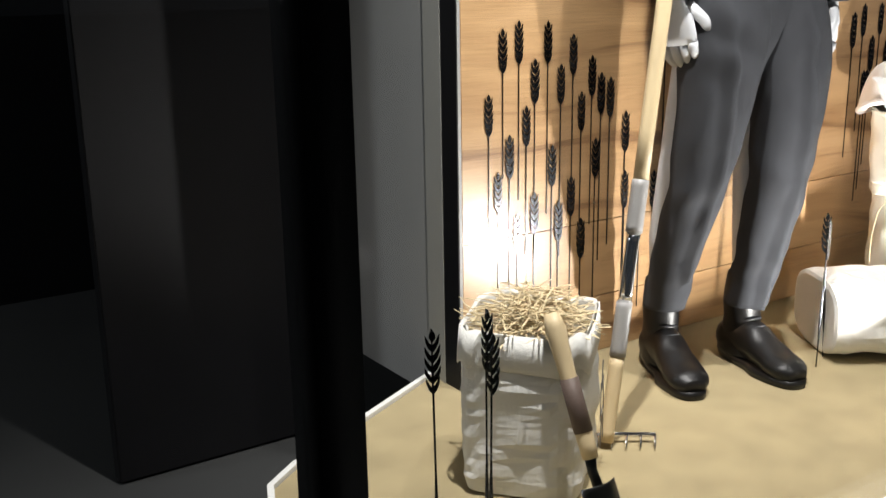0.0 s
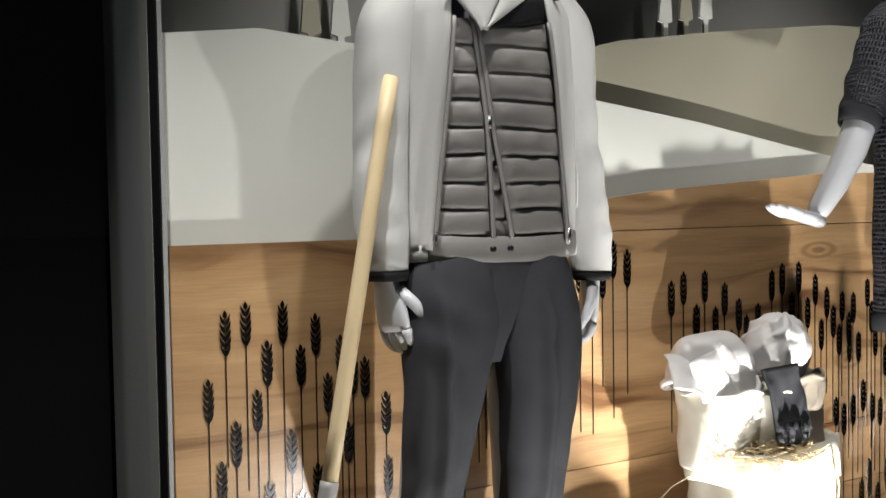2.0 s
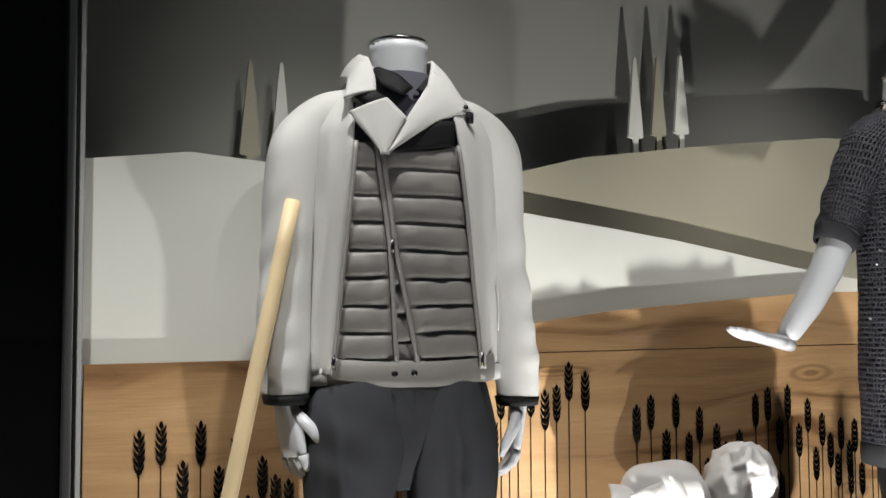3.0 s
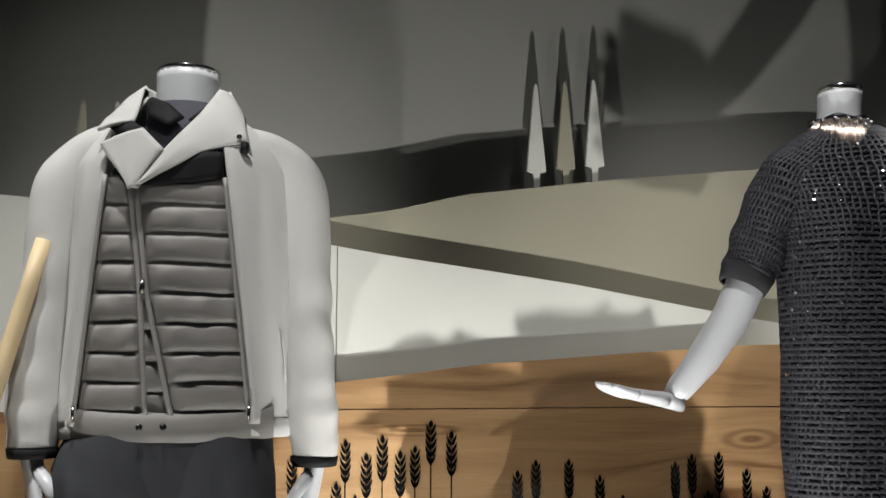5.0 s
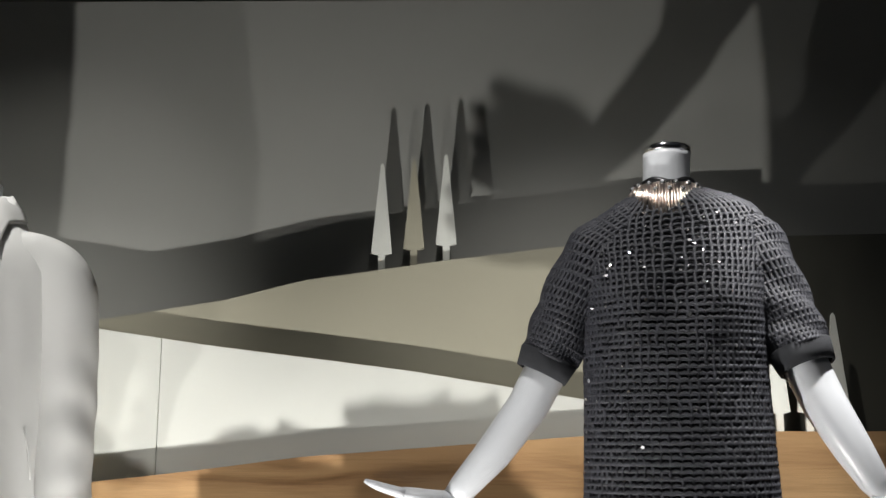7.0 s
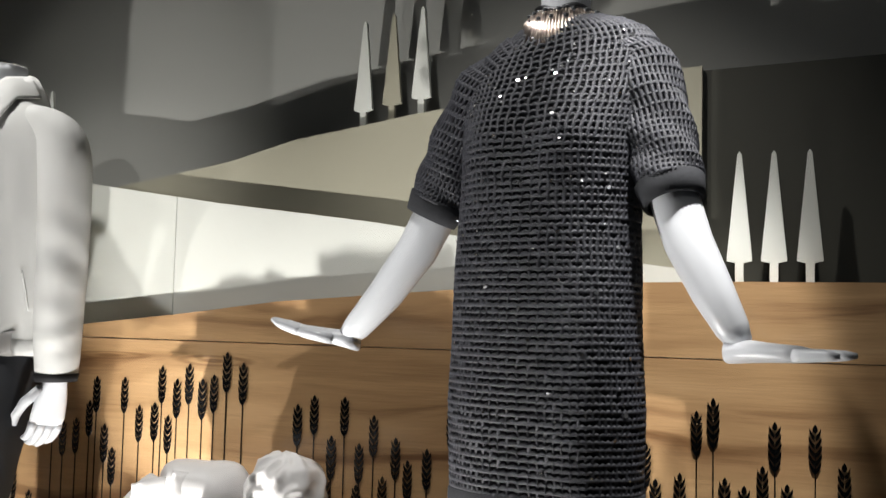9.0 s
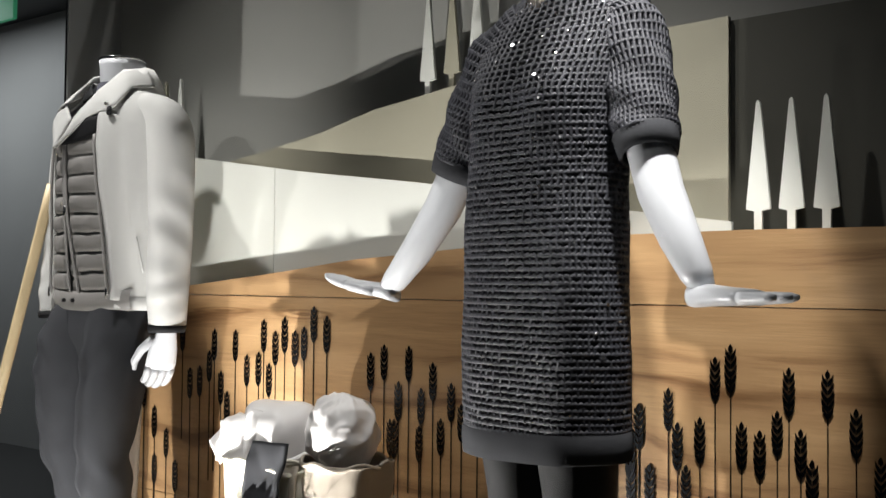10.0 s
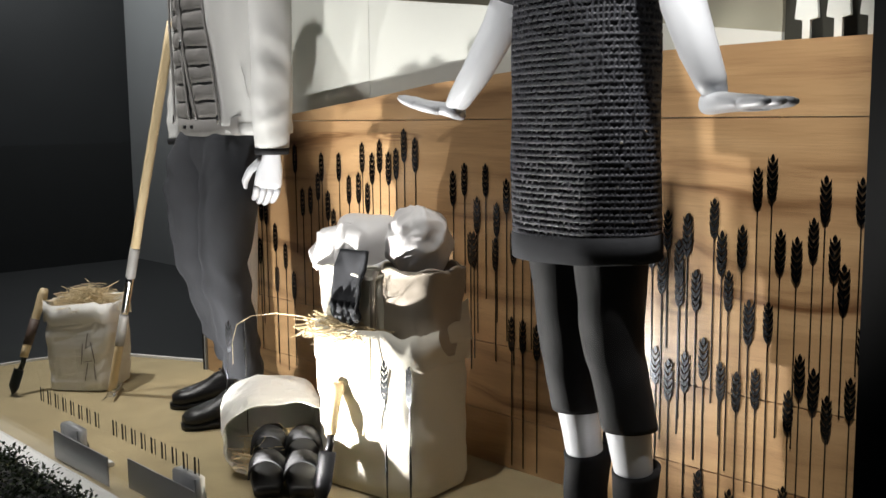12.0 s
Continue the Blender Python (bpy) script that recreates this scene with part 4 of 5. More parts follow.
for sgn, a in ((-1, -0.55), (1, -0.62)):
    part("pocket_seam", ribbon([jacket_point(sgn, a + 0.02 * i, 1.02 - 0.014 * i, 0.003) for i in range(7)], 0.003, 0.001, Vector((0, -1, 0))), JERSEY, jacket, "welt of the slanting pocket")

# ---- rake ----
rake = tagged(new("garden_rake"), "long pale wooden rake leaning against the mannequin's arm", "rake")
A, B = Vector((1.600, 1.775, 0.012)), Vector((1.880, 1.894, 1.175))
rake.location = A


def on_pole(z):
    return A + (B - A) * ((z - A.z) / (B.z - A.z))


for z0, z1, r, mat, nm, lab in ((0.012, 0.166, 0.0135, POLE, "tail", "pale wood end"), (0.166, 0.264, 0.0150, GREY_TAPE, "sleeve", "grey sleeve"), (0.264, 0.388, 0.0128, CHROME, "collar", "polished steel collar"),
                                (0.388, 0.482, 0.0158, GREY_TAPE, "sleeve", "grey sleeve"), (0.482, 1.168, 0.0142, POLE, "shaft", "pale ash wood shaft")):
    n = 8
    part(nm, tube([on_pole(z0 + (z1 - z0) * i / n) for i in range(n + 1)], r, 18), mat, rake, lab)
h0, h1 = Vector((1.688, 1.738, 0.016)), Vector((1.560, 1.830, 0.016))
part("head", tube([h0, (h0 + h1) / 2, h1], 0.0045, 12), CHROME, rake, "bright steel rake head")
for i in range(7):
    p = h0 + (h1 - h0) * i / 6
    part("tine", tube([p, p + Vector((-0.012, -0.012, 0.0)), p + Vector((-0.026, -0.026, -0.012))], [0.003, 0.0028, 0.0015], 8), CHROME, rake)

# ---- the mannequin in the knitted dress ----
FX, FY = 3.446, 1.944
FACE = -9.0


def fem(p):
    return Matrix.Translation((FX, FY, 0)) @ pose(0, 0, 0, 0, 0, FACE) @ Vector(p)


bm = loft(refine([((FX, FY, 1.40), 0.07, 0.06, (0, 0, 0)), ((FX, FY - 0.005, 1.45), 0.048, 0.048, (0, 0, 0)), ((FX + 0.002, FY - 0.008, 1.50), 0.044, 0.046, (0, 0, 0)), ((FX + 0.003, FY - 0.012, 1.538), 0.045, 0.047, (0, 0, 0))], 3), 24, 2.0)
ARMS = ([(3.300, 1.925, 1.30), (3.225, 1.928, 1.155), (3.175, 1.926, 1.060), (3.110, 1.925, 0.975), (3.055, 1.924, 0.915), (3.035, 1.923, 0.898)],
        [(3.595, 1.895, 1.30), (3.645, 1.850, 1.165), (3.682, 1.828, 1.060), (3.720, 1.815, 0.985), (3.750, 1.808, 0.930), (3.763, 1.805, 0.908)])
for pts in ARMS:
    tube(pts, [0.043, 0.040, 0.038, 0.033, 0.026, 0.018], 20, bm)
hand_mesh(bm, (3.028, 1.924, 0.894), (-1, -0.10, 0.22), (0.1, 0, -1), 0.92, 0.0, -0.10, 0.15)
hand_mesh(bm, (3.773, 1.802, 0.897), (1, -0.42, 0.04), (0, 0, -1), 0.98, 0.0, 0.0, 0.15)
LEGS = ([(3.372, 1.890, 0.72), (3.387, 1.892, 0.46), (3.411, 1.900, 0.30), (3.426, 1.905, 0.20), (3.428, 1.907, 0.17)],
        [(3.505, 1.870, 0.72), (3.520, 1.864, 0.46), (3.552, 1.875, 0.28), (3.562, 1.880, 0.20), (3.563, 1.881, 0.17)])
for pts in LEGS:
    tube(pts, [0.075, 0.050, 0.042, 0.036, 0.030], 20, bm)
loft([((FX - 0.008, FY - 0.066, 0.66), 0.14, 0.07, (0, 0, 0)), ((FX - 0.016, FY - 0.068, 0.95), 0.12, 0.06, (0, 0, 0)), ((FX - 0.012, FY - 0.058, 1.2), 0.13, 0.07, (0, 0, 0)), ((FX, FY - 0.02, 1.38), 0.13, 0.055, (0, 0, 0)), ((FX, FY, 1.43), 0.06, 0.05, (0, 0, 0))], 20, 2.2, bm=bm)
thing("mannequin", "white headless female mannequin with both palms held out", "mannequin", "mannequins", bm=bm, mat=SKIN)
cap = loft([((FX + 0.003, FY - 0.012, 1.5385), 0.0455, 0.0475, (0, 0, 0)), ((FX + 0.003, FY - 0.012, 1.549), 0.0458, 0.0478, (0, 0, 0)), ((FX + 0.003, FY - 0.012, 1.552), 0.041, 0.043, (0, 0, 0))], 28, 2.0)
thing("neck_cap", "polished steel cap on the female mannequin's neck", "neck cap", "neck caps", bm=cap, mat=CHROME)

dress = tagged(new("knitted_dress"), "charcoal open-knit dress with short sleeves and scattered sequins", "dress")
dress.location = (FX, FY, 0.6)
BODY = [(0.592, 0.158, 0.090, 0.006, -0.068), (0.66, 0.163, 0.092, 0.004, -0.068), (0.80, 0.166, 0.094, 0.001, -0.070), (0.95, 0.161, 0.093, 0.000, -0.069), (1.08, 0.157, 0.092, 0.000, -0.066), (1.18, 0.157, 0.094, 0.001, -0.060), (1.245, 0.160, 0.096, 0.002, -0.052), (1.30, 0.166, 0.092, 0.003, -0.042),
        (1.35, 0.171, 0.082, 0.004, -0.028), (1.39, 0.168, 0.073, 0.004, -0.016), (1.415, 0.150, 0.065, 0.004, -0.010), (1.437, 0.114, 0.059, 0.003, -0.004), (1.454, 0.076, 0.056, 0.0, 0.0), (1.464, 0.056, 0.054, 0.0, 0.0)]


def body_at(z):
    for a, b in zip(BODY, BODY[1:]):
        if z <= b[0]:
            u = max(0.0, (z - a[0]) / (b[0] - a[0]))
            return [a[i] + (b[i] - a[i]) * u for i in range(1, 5)]
    return BODY[-1][1:]


def dress_point(a, z, grow=0.0):
    w, d, side, off = body_at(z)
    ca, sa = math.cos(a), math.sin(a)
    p = Vector((side + (w + grow) * math.copysign(abs(ca) ** 0.87, ca), off + (d + grow) * math.copysign(abs(sa) ** 0.87, sa), z))
    # bust
    if sa < 0:
        for bx in (-0.072, 0.072):
            g = math.exp(-((p.x - bx) ** 2) / 0.0026 - (z - 1.225) ** 2 / 0.004)
            p.y -= 0.018 * g
    k = noise.noise(Vector((ca * 1.7, sa * 1.7, z * 5))) * 0.006 + 0.004 * math.sin(a * 7 + z * 3) * max(0, (1.0 - z)) * 2
    p.x += k * ca
    p.y += k * sa
    p.z += 0.10 * p.x * max(0.0, min(1.0, (z - 1.30) / 0.10))
    return fem(p)


def net(point, na, rows, rv, rh, bm):
    """Open mesh: upright cords and heavier level cords, knitted wavy."""
    for i in range(na):
        a = 2 * math.pi * i / na
        tube([point(a + 0.010 * math.sin(j * 1.7 + i), j) for j in range(len(rows))], rv, 4, bm, False)
    for j in range(len(rows)):
        n = na * 2
        pts = [point(2 * math.pi * i / n, j) for i in range(n + 1)]
        pts = [p + Vector((0, 0, 0.0011 * math.sin(i * math.pi))) for i, p in enumerate(pts)]
        r = rh * (1 + 0.10 * math.sin(j * 2.7) + (0.14 if j < len(rows) * 0.45 else 0.0))
        tube([p + Vector((0, 0, 0.0013 * (1 if i % 2 else -1))) for i, p in enumerate(pts)], [r * (1.12 if i % 2 else 0.86) for i in range(len(pts))], 5, bm, False)


ROWS = 69
zs = []
for j in range(ROWS):
    zs.append(0.655 + (1.452 - 0.655) * j / (ROWS - 1))
bm = bmesh.new()


def torso_point(a, j):
    z = zs[j]
    return dress_point(a, z, 0.003)


net(torso_point, 76, zs, 0.0040, 0.0037, bm)
part("knit_body", bm, KNIT, dress)
bm = bmesh.new()
prev = None
for j in range(40):
    z = 0.612 + (1.455 - 0.612) * j / 39
    ring = [bm.verts.new(dress_point(2 * math.pi * i / 56, z, -0.004)) for i in range(56)]
    if prev:
        for i in range(56):
            bm.faces.new((prev[i], prev[(i + 1) % 56], ring[(i + 1) % 56], ring[i]))
    prev = ring
part("slip", bm, LINING, dress, "black slip under the open knit")
bm = bmesh.new()
prev = None
for j, (z, g) in enumerate(((0.606, 0.002), (0.608, 0.008), (0.632, 0.009), (0.656, 0.007), (0.659, 0.002))):
    ring = [bm.verts.new(dress_point(2 * math.pi * i / 240, z, g + (0.0016 if i % 2 else -0.001)) + Vector((0, 0, 0.018 * math.cos(2 * math.pi * i / 240) * 0.4))) for i in range(240)]
    if prev:
        for i in range(240):
            bm.faces.new((prev[i], prev[(i + 1) % 240], ring[(i + 1) % 240], ring[i]))
    prev = ring
part("hem", bm, CHARCOAL, dress, "ribbed charcoal hem band")
part("neckband", loft([((FX, FY, 1.446), 0.078, 0.062, (0, 0, 0)), ((FX, FY, 1.462), 0.062, 0.060, (0, 0, 0)), ((FX, FY - 0.002, 1.472), 0.055, 0.055, (0, 0, 0))], 40, 2.0, closed=(False, False)), CHARCOAL, dress, "ribbed neckband")

SLEEVES = ([(3.378, 1.928, 1.396, 0.048), (3.312, 1.926, 1.345, 0.060), (3.258, 1.927, 1.245, 0.057), (3.226, 1.927, 1.172, 0.052), (3.200, 1.927, 1.118, 0.047)],
           [(3.528, 1.916, 1.412, 0.048), (3.588, 1.902, 1.358, 0.060), (3.622, 1.874, 1.250, 0.057), (3.643, 1.850, 1.180, 0.053), (3.658, 1.832, 1.124, 0.048)])
for cs in SLEEVES:
    pts = [Vector(c[:3]) for c in cs]

    def sleeve_at(u, cs=cs, pts=pts):
        k = min(int(u * 4), 3)
        f = u * 4 - k
        p = pts[k].lerp(pts[k + 1], f)
        r = cs[k][3] + (cs[k + 1][3] - cs[k][3]) * f
        way = (pts[min(k + 1, 4)] - pts[k]).normalized().lerp((pts[min(k + 2, 4)] - pts[min(k + 1, 3)]).normalized(), f)
        return p, r, way

    def sleeve_point(a, j, n=23, grow=0.0, sleeve_at=sleeve_at):
        p, r, way = sleeve_at(0.86 * j / (n - 1))
        s = way.cross(Vector((0, 1, 0))).normalized()
        t = way.cross(s).normalized()
        return p + (s * math.cos(a) + t * math.sin(a)) * (r + grow + 0.003 * math.sin(a * 3 + j))

    bm = bmesh.new()
    net(sleeve_point, 40, list(range(23)), 0.0040, 0.0034, bm)
    sl = part("sleeve", bm, KNIT, dress)
    bm = bmesh.new()
    prev = None
    for j in range(23):
        ring = [bm.verts.new(sleeve_point(2 * math.pi * i / 28, j, 23, -0.006)) for i in range(28)]
        if prev:
            for i in range(28):
                bm.faces.new((prev[i], prev[(i + 1) % 28], ring[(i + 1) % 28], ring[i]))
        prev = ring
    part("sleeve_lining", bm, LINING, sl, "black lining under the knit sleeve")
    bm = bmesh.new()
    prev = None
    for u, g in ((0.84, 0.001), (0.85, 0.004), (0.93, 0.002), (1.0, 0.0), (1.0, -0.006)):
        p, r, way = sleeve_at(min(u, 0.9999))
        s = way.cross(Vector((0, 1, 0))).normalized()
        t = way.cross(s).normalized()
        ring = [bm.verts.new(p + (s * math.cos(2 * math.pi * i / 96) + t * math.sin(2 * math.pi * i / 96)) * (r + g + (0.0012 if i % 2 else -0.0008))) for i in range(96)]
        if prev:
            for i in range(96):
                bm.faces.new((prev[i], prev[(i + 1) % 96], ring[(i + 1) % 96], ring[i]))
        prev = ring
    part("cuff", bm, CHARCOAL, sl, "ribbed charcoal cuff")

disc = bmesh.new()
bmesh.ops.create_circle(disc, cap_ends=True, segments=10, radius=0.0032)
bmesh.ops.solidify(disc, geom=disc.faces[:], thickness=0.0006)
DISC = mesh_of("sequin", disc, SEQUIN, False)
rnd = random.Random(11)
for k in range(210):
    a = rnd.uniform(-math.pi * 1.02, 0.02)
    z = 1.45 - abs(rnd.gauss(0, 0.16)) - 0.02 if k < 150 else rnd.uniform(0.68, 1.3)
    if z < 0.66:
        continue
    p, q, r2 = dress_point(a, z, 0.0085), dress_point(a + 0.02, z, 0.0085), dress_point(a, z + 0.005, 0.0085)
    nrm = (q - p).cross(r2 - p).normalized()
    nrm = (nrm + Vector((rnd.gauss(0, 0.35), rnd.gauss(0, 0.2), rnd.gauss(0, 0.35)))).normalized()
    o = new("sequin", DISC)
    o.parent = dress
    o.matrix_parent_inverse = Matrix.Translation(-Vector(dress.location))
    o.matrix_basis = Matrix.Translation(p) @ nrm.to_track_quat("Z", "Y").to_matrix().to_4x4() @ Matrix.Scale(rnd.choice((0.5, 0.6, 0.7, 1.1)), 4)

necklace = tagged(new("necklace"), "pale gold fringe necklace with crystals round the neck", "necklace")
necklace.location = (FX, FY, 1.45)
bm = bmesh.new()
tube([(FX + 0.055 * math.cos(a), FY - 0.006 + 0.056 * math.sin(a), 1.474 + 0.004 * math.sin(a * 5)) for a in [2 * math.pi * i / 40 for i in range(41)]], 0.007, 8, bm)
part("band", bm, IRON, necklace, "dark beaded band")
rnd = random.Random(5)
for k in range(34):
    a = radians(-172 + 164 * k / 33)
    r0 = 0.060
    p0 = Vector((FX + r0 * math.cos(a), FY - 0.006 + r0 * math.sin(a), 1.472))
    ln = 0.030 + 0.070 * (0.5 - 0.5 * math.cos(2 * math.pi * k / 33)) + rnd.uniform(-0.008, 0.008)
    out = Vector((math.cos(a), math.sin(a), 0)) * 0.018
    part("fringe", tube([p0, p0 + out * 0.6 + Vector((0, 0, -ln * 0.5)), p0 + out + Vector((rnd.uniform(-.003, .003), 0, -ln))], [0.0026, 0.0036, 0.0020], 6), GOLD, necklace)
for k in range(16):
    a = radians(-175 + 170 * k / 15)
    g = bmesh.new()
    bmesh.ops.create_icosphere(g, subdivisions=1, radius=0.0062)
    for v in g.verts:
        v.co += Vector((FX + 0.064 * math.cos(a), FY - 0.006 + 0.064 * math.sin(a), 1.470 - (0.012 if k % 2 else 0)))
    part("crystal", g, SEQUIN, necklace, "clear faceted crystal", False)

leggings = tagged(new("leggings"), "black jersey leggings ending at the calf", "leggings")
leggings.location = (FX, FY, 0.3)
for pts, z1 in ((LEGS[0], 0.300), (LEGS[1], 0.295)):
    c0 = Vector(pts[1])
    c1 = Vector(pts[2])
    top = Vector(pts[0])
    rings = [(tuple(top), 0.082, 0.088, (0, 0, 0)), (tuple(top.lerp(c0, 0.6)), 0.064, 0.070, (0, 0, 0)), (tuple(c0), 0.057, 0.062, (0, 0, 0)), ((c0.lerp(c1, 0.5).x, c0.lerp(c1, 0.5).y, 0.38), 0.053, 0.058, (0, 0, 0)), ((c1.x, c1.y, z1), 0.050, 0.056, (0, 0, 0))]
    part("legging_leg", loft(refine(rings, 6), 28, 2.0, 0.004, 16), LEGGING, leggings)


def ankle_boot(x, y, turn, label):
    b = tagged(new("ankle_boot"), label, "ankle boot", "ankle boots")
    b.location = (x, y, 0)
    m = Matrix.Translation((x, y, 0)) @ pose(0, 0, 0, 0, 0, turn)

    def put(name, sub, mat, lab=""):
        for v in sub.verts:
            v.co = m @ v.co
        return part(name, sub, mat, b, lab)
    put("shaft", loft(refine([((0, 0.0, 0.055), 0.034, 0.050, (0, 0, 0)), ((0, -0.002, 0.10), 0.037, 0.048, (0, 0, 0)), ((0, 0.0, 0.16), 0.040, 0.048, (0, 0, 0)), ((0, 0.004, 0.215), 0.046, 0.052, (8, 0, 0))], 5), 28, 2.0, 0.003, 20), SUEDE)
    foot = [((0, 0.035, 0.075), 0.028, 0.030, (90, 0, 0)), ((0, 0.0, 0.070), 0.033, 0.038, (90, 0, 0)), ((0, -0.06, 0.052), 0.036, 0.032, (90, 0, 0)), ((0, -0.11, 0.036), 0.039, 0.024, (90, 0, 0)), ((0, -0.155, 0.028), 0.030, 0.018, (90, 0, 0)), ((0, -0.18, 0.024), 0.012, 0.010, (90, 0, 0))]
    put("vamp", loft(refine(foot, 5), 24, 2.1, 0.001, 20), SUEDE)
    put("heel", loft([((0, 0.032, 0.001), 0.021, 0.020, (0, 0, 0)), ((0, 0.030, 0.055), 0.029, 0.030, (0, 0, 0))], 20, 2.4), LEATHER, "stacked black heel")
    put("pull_tab", box(-0.010, 0.046, 0.19, 0.010, 0.052, 0.242, 0.002), SUEDE)
    put("sole", loft([((0, -0.105, 0.002), 0.036, 0.070, (0, 0, 0)), ((0, -0.105, 0.014), 0.038, 0.072, (0, 0, 0))], 28, 2.2), LEATHER)
    return b


ankle_boot(3.427, 1.908, -14, "black suede ankle boot with a stacked heel")
ankle_boot(3.563, 1.882, 16, "black suede ankle boot set a little forward")

# ---- bags, straw and tools ----
def cloth_sheet(corners, bow, seed, n=16, thick=0.0035):
    """A sheet of cloth between four corners, bowed out of its plane and creased."""
    a, b, c, d = [Vector(p) for p in corners]
    nrm = (b - a).cross(d - a).normalized()
    bm = bmesh.new()
    grid = []
    for i in range(n + 1):
        u = i / n
        row = []
        for k in range(n + 1):
            v = k / n
            p = a.lerp(b, u).lerp(d.lerp(c, u), v)
            p += nrm * (bow * math.sin(math.pi * u) * (0.4 + 0.6 * math.sin(math.pi * v)) + 0.012 * noise.noise(p * 14 + Vector((seed, 0, 0))) + 0.004 * noise.noise(p * 45 + Vector((0, seed, 0))))
            row.append(bm.verts.new(p))
        grid.append(row)
    for p, q in zip(grid, grid[1:]):
        for k in range(n):
            bm.faces.new((p[k], p[k + 1], q[k + 1], q[k]))
    bmesh.ops.recalc_face_normals(bm, faces=bm.faces)
    bmesh.ops.solidify(bm, geom=bm.faces[:], thickness=thick)
    return bm


def straw_heap(name, label, centre, radius, count, high, seed, parent=None):
    rnd = random.Random(seed)
    bm = bmesh.new()
    for k in range(count):
        a, r = rnd.uniform(0, 6.28), radius * rnd.random() ** 0.5
        p = Vector(centre) + Vector((r * math.cos(a), r * math.sin(a), high * rnd.random() * (1 - (r / radius) ** 2)))
        b = rnd.uniform(0, 6.28)
        ln = rnd.uniform(0.05, 0.12)
        d = Vector((math.cos(b), math.sin(b), rnd.uniform(-0.25, 0.45)))
        pts = [p + d * ln * (i / 4 - 0.5) + Vector((rnd.uniform(-1, 1), rnd.uniform(-1, 1), rnd.uniform(-0.5, 1))) * 0.006 for i in range(5)]
        ribbon(pts, rnd.uniform(0.0014, 0.0028), 0.0005, Vector((rnd.uniform(-1, 1), rnd.uniform(-1, 1), 1)), bm)
    return thing(name, label, "straw", kind="stuff", bm=bm, mat=STRAW, smooth=False)


def paper_bag(name, label, mat, centre, w, d, h, turn, roll_top=0.05, crumple=0.010, pile=True, seed=1.0, tilt=None, sides=48, power=6.0):
    """A soft square bag, open above, with a folded-down rim and creased walls."""
    b = tagged(new(name), label, "bag")
    b.location = centre
    m = Matrix.Translation(centre) @ (tilt or pose(0, 0, 0, 0, 0, turn))
    bm = bmesh.new()
    prof = [(0.0, 0.90), (0.004, 0.985), (0.03, 1.0)] + [(h * i / 22, 1.0 + 0.007 * math.sin(i * 0.9 + seed)) for i in range(3, 23)] + [(h + 0.006, 1.01), (h + 0.002, 0.975), (h * 0.9, 0.95), (h * 0.72, 0.94)]
    prev = None
    first = None
    for z, k in prof:
        ring = []
        for i in range(sides):
            a = 2 * math.pi * i / sides
            ca, sa = math.cos(a), math.sin(a)
            p = Vector((w / 2 * k * math.copysign(abs(ca) ** (2 / power), ca), d / 2 * k * math.copysign(abs(sa) ** (2 / power), sa), z))
            c = crumple * (0.7 * noise.noise(Vector((p.x * 11 + seed, p.y * 11, p.z * 8))) + 0.9 * abs(noise.noise(Vector((p.x * 17, p.y * 17 + seed, p.z * 13)))) + 0.5 * abs(noise.noise(Vector((p.x * 37 + seed, p.y * 37, p.z * 33)))))
            dirn = Vector((ca, sa, 0))
            p += dirn * c * min(1, z / 0.03)
            if z > h * 0.9:
                p.z += 0.016 * noise.noise(Vector((ca * 2.2, sa * 2.2, seed)))
            ring.append(bm.verts.new(m @ p))
        if prev:
            for i in range(sides):
                bm.faces.new((prev[i], prev[(i + 1) % sides], ring[(i + 1) % sides], ring[i]))
        else:
            first = ring
        prev = ring
    bm.faces.new(first[::-1])
    part("bag_wall", bm, mat, b, smooth=mat is not PAPER)
    if roll_top:
        bm = bmesh.new()
        prev = None
        for z, k in ((h + 0.004, 0.99), (h + 0.007, 1.02), (h - roll_top * 0.5, 1.03), (h - roll_top, 1.035), (h - roll_top - 0.002, 1.015)):
            ring = []
            for i in range(sides):
                a = 2 * math.pi * i / sides
                ca, sa = math.cos(a), math.sin(a)
                p = Vector((w / 2 * k * math.copysign(abs(ca) ** (2 / power), ca), d / 2 * k * math.copysign(abs(sa) ** (2 / power), sa), z))
                p += Vector((ca, sa, 0)) * (0.006 + crumple * 0.8 * noise.noise(Vector((p.x * 16 + seed, p.y * 16, p.z * 5))))
                p.z += (0.016 if z > h * 0.95 else 0.022) * noise.noise(Vector((ca * 2.2, sa * 2.2, seed)))
                ring.append(bm.verts.new(m @ p))
            if prev:
                for i in range(sides):
                    bm.faces.new((prev[i], prev[(i + 1) % sides], ring[(i + 1) % sides], ring[i]))
            prev = ring
        part("rim", bm, mat, b, "folded-down rim")
    return b, m


bag, m = paper_bag("paper_bag", "white washed-paper bag filled with straw", PAPER, (1.43, 1.785, 0.001), 0.215, 0.20, 0.285, 41, 0.055, 0.012, seed=2.0)
straw_heap("straw_filling", "loose dry straw heaped in the white paper bag", (1.43, 1.785, 0.272), 0.092, 420, 0.070, 3)
